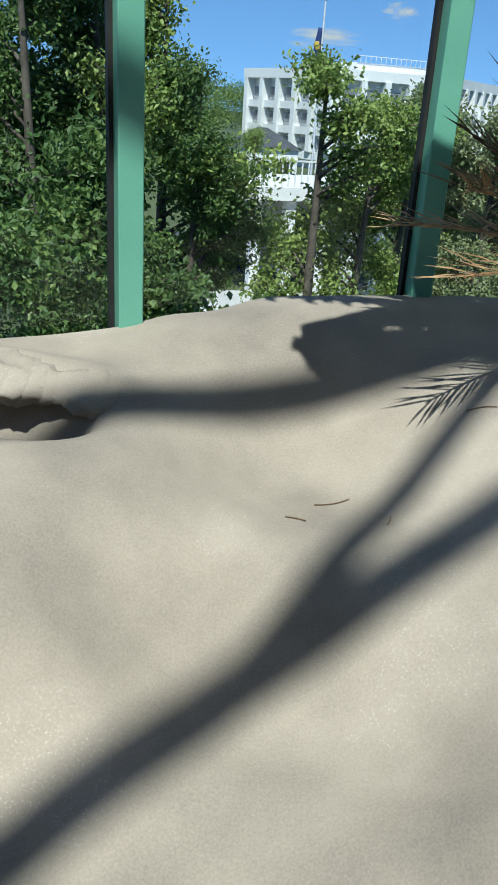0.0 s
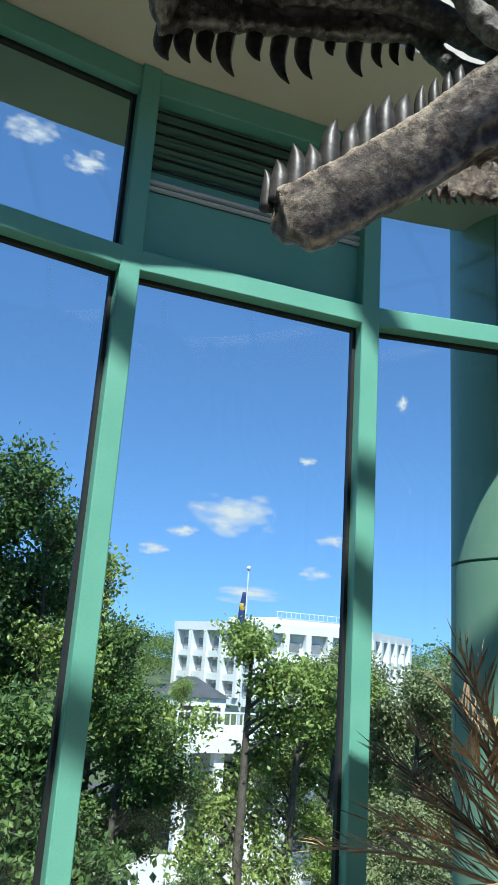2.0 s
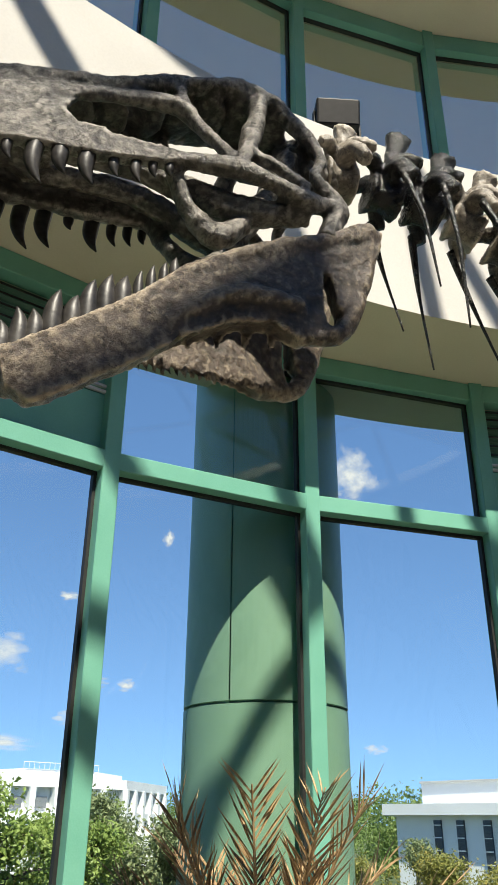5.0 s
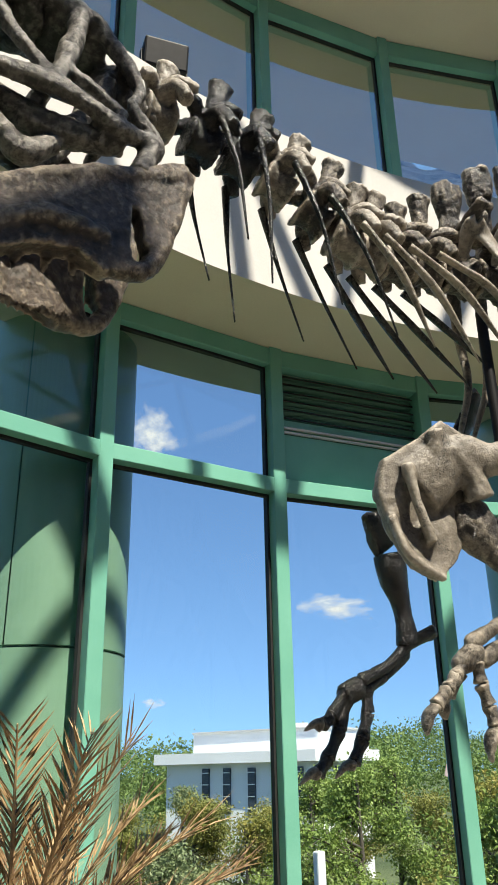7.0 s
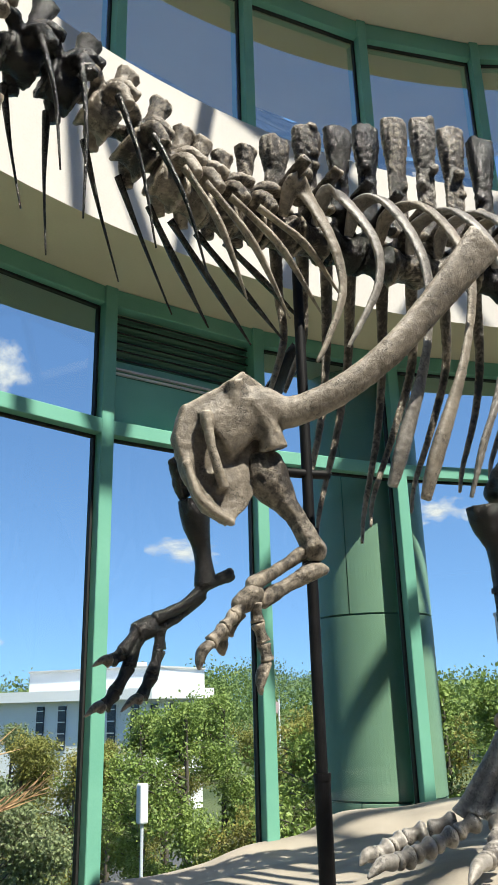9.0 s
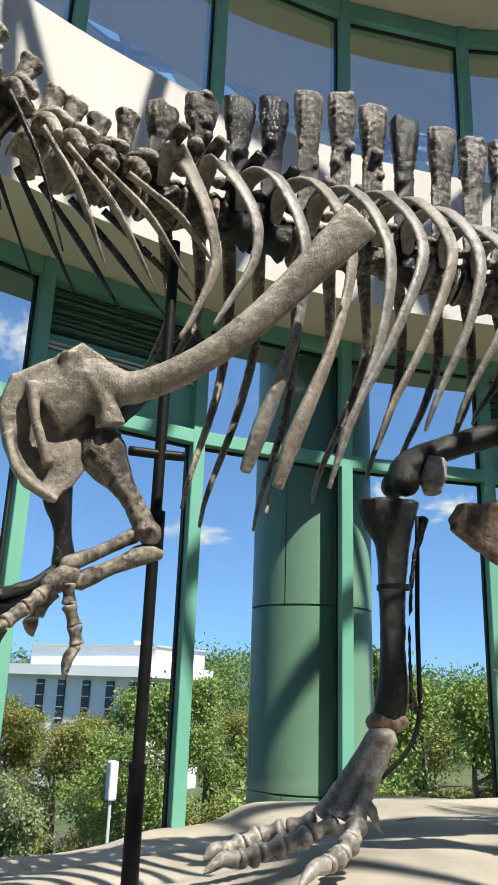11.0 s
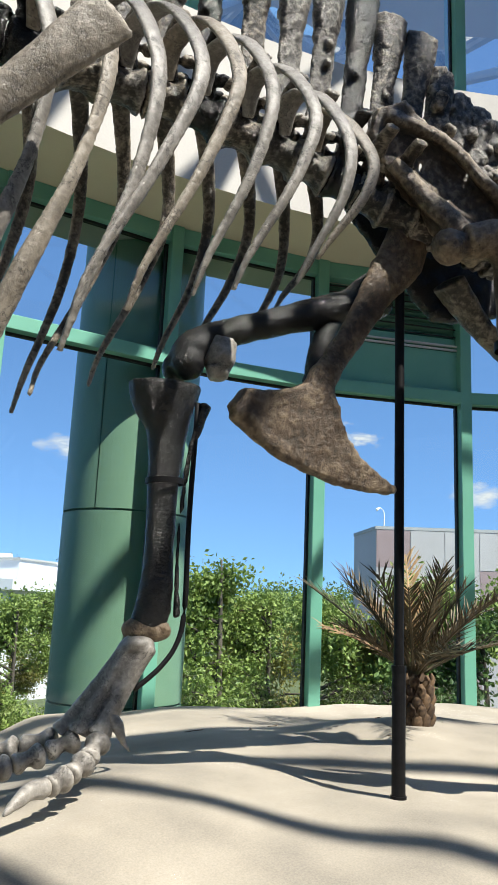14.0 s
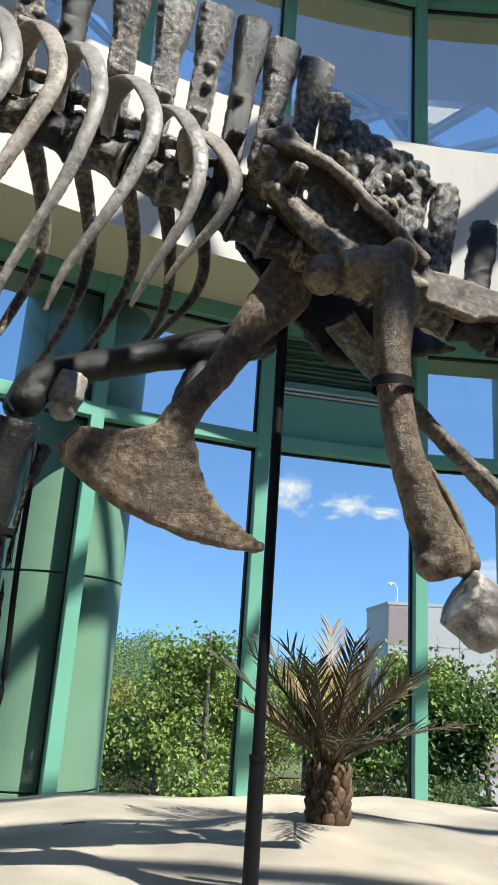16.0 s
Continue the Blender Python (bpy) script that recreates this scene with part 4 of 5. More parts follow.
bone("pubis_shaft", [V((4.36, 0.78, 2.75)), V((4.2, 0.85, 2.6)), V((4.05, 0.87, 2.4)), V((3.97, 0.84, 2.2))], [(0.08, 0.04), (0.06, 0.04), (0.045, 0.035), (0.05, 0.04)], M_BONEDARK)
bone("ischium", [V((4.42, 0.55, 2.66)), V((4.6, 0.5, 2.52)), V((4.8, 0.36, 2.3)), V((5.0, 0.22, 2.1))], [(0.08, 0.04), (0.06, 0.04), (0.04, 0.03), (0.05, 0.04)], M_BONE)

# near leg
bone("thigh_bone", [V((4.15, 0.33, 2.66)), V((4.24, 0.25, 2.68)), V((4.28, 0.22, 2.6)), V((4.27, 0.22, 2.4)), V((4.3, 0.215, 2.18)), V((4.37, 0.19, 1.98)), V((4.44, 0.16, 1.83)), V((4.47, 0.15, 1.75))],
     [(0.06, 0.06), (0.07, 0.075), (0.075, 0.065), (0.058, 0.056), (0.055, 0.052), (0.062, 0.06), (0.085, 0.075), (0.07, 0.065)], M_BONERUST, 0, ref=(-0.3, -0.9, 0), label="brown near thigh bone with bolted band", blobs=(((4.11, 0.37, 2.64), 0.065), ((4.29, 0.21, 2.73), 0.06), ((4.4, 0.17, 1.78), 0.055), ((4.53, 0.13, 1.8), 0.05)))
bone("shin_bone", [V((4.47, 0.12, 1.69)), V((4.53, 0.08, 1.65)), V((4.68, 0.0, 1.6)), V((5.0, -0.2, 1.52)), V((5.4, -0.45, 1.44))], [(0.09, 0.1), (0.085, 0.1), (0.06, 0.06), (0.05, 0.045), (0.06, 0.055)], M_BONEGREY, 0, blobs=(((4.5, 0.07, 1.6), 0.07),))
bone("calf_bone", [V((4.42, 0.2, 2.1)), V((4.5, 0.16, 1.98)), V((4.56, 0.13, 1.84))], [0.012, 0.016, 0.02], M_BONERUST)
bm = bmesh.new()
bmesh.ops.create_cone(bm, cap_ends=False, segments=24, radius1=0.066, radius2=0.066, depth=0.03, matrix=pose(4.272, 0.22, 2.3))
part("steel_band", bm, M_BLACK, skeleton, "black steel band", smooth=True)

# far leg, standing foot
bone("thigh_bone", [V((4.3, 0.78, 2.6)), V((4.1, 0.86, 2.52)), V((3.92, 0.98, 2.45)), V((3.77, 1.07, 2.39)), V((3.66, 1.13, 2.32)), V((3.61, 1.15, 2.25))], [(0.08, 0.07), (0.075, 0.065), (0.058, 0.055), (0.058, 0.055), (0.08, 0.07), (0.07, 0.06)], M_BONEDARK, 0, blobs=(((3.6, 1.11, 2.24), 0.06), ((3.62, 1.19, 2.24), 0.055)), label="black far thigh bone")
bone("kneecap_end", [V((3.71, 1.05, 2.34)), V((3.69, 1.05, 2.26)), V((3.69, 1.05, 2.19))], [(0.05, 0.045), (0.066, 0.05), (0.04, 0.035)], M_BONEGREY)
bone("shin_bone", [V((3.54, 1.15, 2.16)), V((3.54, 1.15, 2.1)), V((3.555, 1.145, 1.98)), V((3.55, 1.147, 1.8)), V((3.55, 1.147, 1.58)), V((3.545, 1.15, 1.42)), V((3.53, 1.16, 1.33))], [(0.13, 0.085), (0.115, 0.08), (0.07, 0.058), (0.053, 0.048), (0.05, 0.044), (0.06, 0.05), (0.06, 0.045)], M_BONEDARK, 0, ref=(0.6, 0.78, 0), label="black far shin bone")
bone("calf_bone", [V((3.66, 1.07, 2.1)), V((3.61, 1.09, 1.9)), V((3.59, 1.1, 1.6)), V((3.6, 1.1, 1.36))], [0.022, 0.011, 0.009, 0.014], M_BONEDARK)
bone("ankle_bone", [V((3.49, 1.19, 1.325)), V((3.56, 1.13, 1.32))], [0.045, 0.04], M_BONERUST, 0.036)
bm = bmesh.new()
for a, b, r in (((3.5, 1.165, 1.29), (3.36, 1.25, 1.0), 0.034), ((3.515, 1.14, 1.27), (3.385, 1.18, 1.0), 0.03), ((3.49, 1.185, 1.27), (3.335, 1.31, 1.0), 0.03)):
    a, b = V(a), V(b)
    tube(bm, [a, a.lerp(b, 0.25), a.lerp(b, 0.6), a.lerp(b, 0.88), b], [r * 1.3, r * 1.05, r * 0.95, r, r * 1.35], 10)
blob(bm, V((3.5, 1.16, 1.275)), (0.055, 0.05, 0.035))
part("foot_bone", bake(bm, "foot_bone", M_BONEGREY, 0.009, 3, 0.002, 20, 3), None, skeleton, "smooth grey fused instep bone")
bone("foot_bone", [V((3.4, 1.17, 1.08)), V((3.42, 1.145, 1.03)), V((3.43, 1.13, 0.99)), V((3.46, 1.11, 0.93))], [0.016, 0.02, 0.014, 0.004], M_BONEGREY)
for pts in ([(3.36, 1.25, 0.985), (3.27, 1.29, 0.95), (3.18, 1.32, 0.93), (3.09, 1.34, 0.92), (3.02, 1.36, 0.915), (2.9, 1.38, 0.885)],
            [(3.385, 1.175, 0.985), (3.3, 1.12, 0.945), (3.22, 1.09, 0.925), (3.15, 1.08, 0.915), (3.02, 1.06, 0.88)],
            [(3.33, 1.32, 0.98), (3.25, 1.4, 0.96), (3.18, 1.46, 0.94), (3.12, 1.47, 0.925), (3.05, 1.48, 0.915), (2.98, 1.49, 0.895)]):
    for a, b in zip(pts[:-2], pts[1:]):
        a, b = V(a), V(b)
        bone("toe_bone", [a, a.lerp(b, 0.2), a.lerp(b, 0.5) + U * 0.004, a.lerp(b, 0.8), a.lerp(b, 0.95)], [0.03, 0.043, 0.023, 0.036, 0.026], M_BONEGREY, 0, voxel=0.007, rough=0.0015)
    a, b = V(pts[-2]), V(pts[-1])
    bone("toe_claw", [a, a.lerp(b, 0.4) + U * 0.02, a.lerp(b, 0.75) + U * 0.012, b], [0.03, (0.026, 0.026), (0.018, 0.018), 0.005], M_BONEGREY, 0, voxel=0.007, rough=0.002)
for z in (1.82,):
    bm = bmesh.new()
    bmesh.ops.create_cone(bm, cap_ends=False, segments=20, radius1=0.066, radius2=0.066, depth=0.02, matrix=pose(3.555, 1.143, z))
    part("steel_band", bm, M_BLACK, skeleton, "black steel band", smooth=True)
bm = bmesh.new()
tube(bm, [(3.63, 1.08, 2.1), (3.62, 1.085, 1.7), (3.62, 1.085, 1.4), (3.6, 1.09, 1.28), (3.55, 1.11, 1.2), (3.48, 1.15, 1.13)], [0.009] * 6, 8)
part("steel_rod", bm, M_BLACK, skeleton, "black support rod", smooth=True)

# the mount follows the curve of the platform: shift at height 2.6 m, and its change per metre of height, along x
SET_X = [0.1, 0.6, 1.0, 1.4, 1.8, 2.2, 2.6, 3.0, 3.3, 3.6, 4.0, 4.4]
SET_D = [[0.075, 0.065, 0.01, -0.05, -0.085, -0.1, -0.1, -0.063, -0.008, 0.022, 0.075, 0.075],
         [-0.09, -0.11, -0.18, -0.2, -0.18, -0.15, -0.108, -0.043, 0.02, 0.049, 0.077, 0.06],
         [-0.06, -0.08, -0.14, -0.17, -0.165, -0.163, -0.146, -0.107, -0.064, -0.037, 0.01, 0.008]]
SET_G = [[0, 0, 0, 0, 0, -0.05, -0.07, -0.06, -0.065, -0.07, -0.035, -0.04],
         [0, 0, 0, 0, -0.04, -0.1, -0.11, -0.08, -0.07, -0.06, -0.013, -0.015],
         [0, 0, -0.05, -0.08, -0.09, -0.12, -0.11, -0.066, -0.033, -0.013, 0.038, 0.025]]
for o in skeleton.children_recursive:
    co = np.empty(len(o.data.vertices) * 3)
    o.data.vertices.foreach_get("co", co)
    co = co.reshape(-1, 3)
    x, h = co[:, 0].copy(), co[:, 2] - 2.6
    for k in range(3):
        co[:, k] += np.interp(x, SET_X, SET_D[k]) + np.interp(x, SET_X, SET_G[k]) * (h if k < 2 else np.maximum(h, -0.5))
    o.data.vertices.foreach_set("co", co.ravel())
    o.data.update()

# support poles
for (x, y), top in (((2.5, 1.22), 2.85), ((4.335, 0.732), 2.7)):
    z0 = ground_z(x, y) - 0.02
    p = thing("support_pole", "black steel pole carrying the skeleton, set in the mound", "pole", "support poles", at=(x, y, z0))
    for nm, a, b, r in (("lower_tube", 0, 0.46, 0.024), ("upper_tube", 0.44, top - z0, 0.018), ("base_collar", 0, 0.03, 0.028), ("coupling", 0.44, 0.46, 0.026)):
        bm = bmesh.new()
        bmesh.ops.create_cone(bm, cap_ends=True, segments=24, radius1=r, radius2=r, depth=b - a, matrix=pose(0, 0, (a + b) / 2))
        part(nm, bm, M_BLACK, p, smooth=False)
    if x < 3:
        bm = bmesh.new()
        tube(bm, [(-0.1, 0.02, 2.08 - z0), (0, 0, 2.085 - z0), (0.08, -0.02, 2.09 - z0)], [0.016] * 3, 8)
        part("cross_bracket", bm, M_BLACK, p, smooth=True)
        bm = bmesh.new()
        tube(bm, [(0, 0, 1.78 - z0), (0, 0, 1.9 - z0)], [0.03, 0.03], 12)
        part("clamp", bm, M_BLACK, p, smooth=True)

# flood lamp on the white band
lamp = thing("flood_lamp", "black box flood lamp on top of the white band", "lamp", at=(1.88, 2.72, Z_UP + 0.006))
bm = bmesh.new()
box(bm, pose(0, 0, 0.17, 12, 0, -10), 0.26, 0.16, 0.18, 0.012)
part("housing", bm, M_BLACK, lamp)
bm = bmesh.new()
for sx in (-0.14, 0.14):
    beam(bm, (sx, 0, 0.0), (sx, 0, 0.19), 0.012, 0.03, Vector((0, 1, 0)))
beam(bm, (-0.14, 0, 0.006), (0.14, 0, 0.006), 0.06, 0.012)
part("bracket", bm, M_BLACK, lamp)

# palms on the mound
M_FROND = mat("dry_green_frond", (0.03, 0.036, 0.016), (0.13, 0.1, 0.05), rough=0.6, scale=6, fine=40, bump=0.1, third=(0.08, 0.06, 0.03), rand=0.3)
M_FRONDDRY = mat("dry_brown_frond", (0.11, 0.06, 0.03), (0.46, 0.32, 0.17), rough=0.65, scale=7, fine=40, bump=0.1, third=(0.3, 0.19, 0.09), rand=0.3)
M_TRUNK = mat("palm_trunk_bark", (0.035, 0.02, 0.012), (0.16, 0.1, 0.055), rough=0.9, scale=14, fine=60, bump=0.8, third=(0.08, 0.05, 0.028), rand=0.3)
bm = bmesh.new()
tube(bm, [(0, 0, -0.055), (0.014, 0, -0.01), (0.028, 0, 0.03), (0.018, 0, 0.055)], [(0.026, 0.016), (0.032, 0.02), (0.024, 0.014), (0.01, 0.006)], 6, ref=(1, 0, 0), steps=1)
SCALE_ME = mesh_of(bm, "leaf_base", M_TRUNK)


def palm(at, height, fronds, reach, dry, label, seed, lo=-10, bearing=(0, 360)):
    rnd = random.Random(seed)
    p = thing("palm", label, "palm", "palms on the mound", at=at)
    bm = bmesh.new()
    tube(bm, [(0, 0, -0.05), (0, 0, height * 0.5), (0, 0, height), (0, 0, height + 0.08)], [0.064, 0.07, 0.058, 0.025], 14)
    part("trunk", bm, M_TRUNK, p, smooth=True)
    rows = max(3, int(height / 0.045))
    for i in range(rows):
        for k in range(10):
            o = new("leaf_base", SCALE_ME)
            o.parent = p
            o.matrix_basis = pose(0, 0, height * (i + 0.5) / rows, 0, 0, 36 * k + 18 * (i % 2) + rnd.uniform(-5, 5)) @ pose(0.066, 0, 0, 0, rnd.uniform(-4, 14), 0)
    for i in range(fronds):
        az = bearing[0] + (bearing[1] - bearing[0]) * ((i * 0.618034) % 1.0) + rnd.uniform(-8, 8)
        el = lo + (82 - lo) * (i / fronds) ** 0.9
        L = reach * rnd.uniform(0.8, 1.1) * (0.85 + 0.25 * (el > 20))
        d = Vector((math.cos(radians(az)), math.sin(radians(az)), 0))
        bend = rnd.uniform(0.1, 0.35)
        pts = []
        for k in range(9):
            f = k / 8
            e = radians(el) - bend * f * 1.6
            pts.append((d * math.cos(e) + U * math.sin(e)) * (L / 8))
        c, way = Vector((0, 0, height + 0.02)) + d * 0.03, []
        for s in pts:
            way.append(c.copy())
            c = c + s
        bm = bmesh.new()
        tube(bm, way, [0.011 - 0.001 * k for k in range(9)], 5, steps=1)
        side = d.cross(U).normalized()
        nl = 24
        for k in range(nl):
            f = 0.16 + 0.84 * k / nl
            j = min(7, int(f * 8))
            b = way[j].lerp(way[min(8, j + 1)], f * 8 - j)
            t = pts[j].normalized()
            up = side.cross(t).normalized()
            for sg in (-1, 1):
                ll = reach * 0.34 * (1 - 0.55 * abs(f - 0.45)) * rnd.uniform(0.7, 1.1)
                dirn = (t * rnd.uniform(0.7, 1.0) + side * sg * rnd.uniform(0.35, 0.7) + up * rnd.uniform(-0.05, 0.45)).normalized()
                wv = dirn.cross(up).normalized() * 0.0048
                m1, m2 = b + dirn * ll * 0.5 - U * 0.003, b + dirn * ll - U * 0.02 * rnd.random()
                v = [bm.verts.new(q) for q in (b - wv * 0.6, b + wv * 0.6, m1 + wv, m2, m1 - wv, m1 + up * 0.004)]
                bm.faces.new((v[0], v[1], v[2], v[5]))
                bm.faces.new((v[0], v[5], v[4]))
                bm.faces.new((v[5], v[2], v[3]))
                bm.faces.new((v[4], v[5], v[3]))
        part("frond", bm, M_FRONDDRY if rnd.random() < dry else M_FROND, p, smooth=False)


palm((5.5, 1.34, ground_z(5.5, 1.34) - 0.01), 0.23, 20, 0.58, 0.3, "small palm with drying green and brown fronds", 3, lo=22)
palm((1.34, 2.42, ground_z(1.34, 2.42) - 0.01), 0.2, 28, 0.74, 1.0, "small palm with dry brown feathered fronds", 8, lo=9)

# twigs on the mound
M_TWIG = mat("dry_twig", (0.08, 0.05, 0.03), (0.25, 0.18, 0.1), rough=0.8, bump=0.2)
for i, (x, y, a, ln) in enumerate(((0.5, 1.98, 15, 0.11), (0.4, 1.86, 160, 0.06), (0.66, 1.86, 70, 0.05), (0.92, 2.24, 165, 0.09), (4.9, 1.9, 30, 0.12), (5.1, 1.2, 70, 0.1), (5.6, 1.6, 10, 0.14), (4.7, 2.1, 150, 0.1), (5.2, 2.0, 5, 0.12))):
    bm = bmesh.new()
    pts = []
    for k in range(4):
        px, py = x + math.cos(radians(a + 6 * k)) * ln * (k / 3 - 0.5), y + math.sin(radians(a + 6 * k)) * ln * (k / 3 - 0.5)
        pts.append((px, py, ground_z(px, py) + 0.004))
    tube(bm, pts, [0.0015, 0.002, 0.002, 0.001], 5, steps=2)
    solid("twig", bm, M_TWIG, "thin dry twig lying on the sandy mound", "twig", group="fallen twigs", smooth=True)

# outside ground, paths
Z_G = -5.2
EX, EY = 1.2, -0.6


def out(az, d, z=Z_G):
    az += 1.36 * min(1.0, max(0.0, (az - 62) / 16))
    return Vector((EX + d * math.cos(radians(az)), EY + d * math.sin(radians(az)), z))


M_GROUND = mat("lawn_ground", (0.03, 0.05, 0.015), (0.1, 0.12, 0.045), rough=0.95, scale=0.12, fine=3, bump=0)
M_ASPHALT = mat("asphalt", (0.05, 0.05, 0.05), (0.1, 0.1, 0.1), rough=0.9, scale=0.5, fine=20, bump=0)
M_CONC = mat("pale_concrete", (0.42, 0.41, 0.39), (0.52, 0.51, 0.49), rough=0.85, scale=0.4, fine=6, bump=0.05)
M_WHITEB = mat("white_concrete", (0.68, 0.68, 0.67), (0.78, 0.78, 0.77), rough=0.8, scale=0.15, fine=3, bump=0)
M_PINK = mat("pinkish_stone_panels", (0.5, 0.46, 0.44), (0.58, 0.54, 0.52), rough=0.8, scale=0.2, fine=2, bump=0)
M_PINKD = mat("rose_stone_panel", (0.36, 0.26, 0.25), (0.42, 0.31, 0.3), rough=0.8, scale=1, bump=0)
M_DARKWIN = mat("dark_window_glass", (0.02, 0.03, 0.045), (0.05, 0.065, 0.085), rough=0.12, scale=1, bump=0)
M_GREYWIN = mat("grey_recessed_glazing", (0.16, 0.17, 0.18), (0.24, 0.25, 0.26), rough=0.25, scale=0.5, bump=0)
M_ROOFDARK = mat("dark_shingle_roof", (0.04, 0.045, 0.05), (0.08, 0.085, 0.095), rough=0.8, scale=1, bump=0.1)
bm = bmesh.new()
bmesh.ops.create_circle(bm, cap_ends=True, segments=64, radius=3000, matrix=pose(0, 0, Z_G))
solid("ground", bm, M_GROUND, "lawn and planted ground outside the museum", "ground", "structure")
bm = bmesh.new()
beam(bm, out(112, 45, Z_G + 0.01), out(28, 52, Z_G + 0.01), 9, 0.02)
solid("road", bm, M_ASPHALT, "grey asphalt street beyond the trees", "road", "structure")
bm = bmesh.new()
beam(bm, out(100, 26, Z_G + 0.015), out(80, 30, Z_G + 0.015), 8, 0.03)
solid("pavement", bm, M_CONC, "pale concrete forecourt under the trees", "pavement", "structure")


# trees
def leaf_mat(name, a, b, c):
    m = bpy.data.materials.new(name)
    m.use_nodes = True
    n, l = m.node_tree.nodes, m.node_tree.links
    n.remove(n["Principled BSDF"])
    geo, ramp = n.new("ShaderNodeNewGeometry"), n.new("ShaderNodeValToRGB")
    ramp.color_ramp.elements[0].color, ramp.color_ramp.elements[1].color = (*a, 1), (*c, 1)
    ramp.color_ramp.elements.new(0.5).color = (*b, 1)
    tc, nz, mx = n.new("ShaderNodeTexCoord"), n.new("ShaderNodeTexNoise"), n.new("ShaderNodeMix")
    nz.inputs["Scale"].default_value, nz.inputs["Detail"].default_value, mx.inputs[0].default_value = 0.9, 3, 0.6
    st = n.new("ShaderNodeMapRange")
    st.inputs[1].default_value, st.inputs[2].default_value = 0.3, 0.7
    l.new(tc.outputs["Object"], nz.inputs["Vector"]), l.new(nz.outputs[0], st.inputs[0])
    l.new(geo.outputs["Random Per Island"], mx.inputs[2]), l.new(st.outputs[0], mx.inputs[3]), l.new(mx.outputs[0], ramp.inputs[0])
    df, tl, gs, m1, m2 = n.new("ShaderNodeBsdfDiffuse"), n.new("ShaderNodeBsdfTranslucent"), n.new("ShaderNodeBsdfGlossy"), n.new("ShaderNodeMixShader"), n.new("ShaderNodeMixShader")
    m1.inputs[0].default_value, m2.inputs[0].default_value, gs.inputs["Roughness"].default_value = 0.3, 0.03, 0.5
    l.new(ramp.outputs[0], df.inputs[0]), l.new(ramp.outputs[0], tl.inputs[0])
    l.new(df.outputs[0], m1.inputs[1]), l.new(tl.outputs[0], m1.inputs[2])
    l.new(m1.outputs[0], m2.inputs[1]), l.new(gs.outputs[0], m2.inputs[2]), l.new(m2.outputs[0], n["Material Output"].inputs[0])
    return m


M_LEAF = [leaf_mat("dark_green_leaves", (0.035, 0.075, 0.02), (0.085, 0.15, 0.04), (0.2, 0.28, 0.07)),
          leaf_mat("fresh_green_leaves", (0.09, 0.15, 0.03), (0.22, 0.3, 0.07), (0.38, 0.45, 0.13)),
          leaf_mat("yellowing_leaves", (0.11, 0.13, 0.03), (0.25, 0.25, 0.06), (0.44, 0.34, 0.09)),
          leaf_mat("grey_green_leaves", (0.1, 0.14, 0.06), (0.21, 0.25, 0.11), (0.36, 0.39, 0.2)),
          leaf_mat("mid_green_leaves", (0.06, 0.115, 0.03), (0.16, 0.23, 0.06), (0.29, 0.36, 0.11))]
M_BARK = mat("tree_bark", (0.05, 0.04, 0.03), (0.14, 0.115, 0.09), rough=0.9, scale=4, fine=30, bump=0.4)


def leaf_mesh(centres, per, spread, size, material, rnd):
    """Many small folded leaves in clumps, one mesh."""
    N = len(centres) * per
    g = np.random.RandomState(rnd)
    c = np.repeat(np.array(centres), per, 0) + g.normal(0, 1, (N, 3)) * np.array([spread, spread, spread * 0.7])
    d = g.normal(0, 1, (N, 3))
    d[:, 2] -= 0.3
    d /= np.linalg.norm(d, axis=1)[:, None]
    s = np.cross(d, g.normal(0, 1, (N, 3)))
    s /= np.linalg.norm(s, axis=1)[:, None]
    z = size * g.uniform(0.6, 1.25, (N, 1))
    n = np.cross(d, s)
    v = np.stack([c, c + d * z * 0.5 + s * z * 0.3 + n * z * 0.1, c + d * z, c + d * z * 0.5 - s * z * 0.3 + n * z * 0.1], 1).reshape(-1, 3)
    i = np.arange(N)[:, None] * 4
    f = np.concatenate([i + [0, 1, 2], i + [0, 2, 3]]).tolist()
    me = bpy.data.meshes.new("crown")
    me.from_pydata(v.tolist(), [], f)
    me.materials.append(material)
    return me


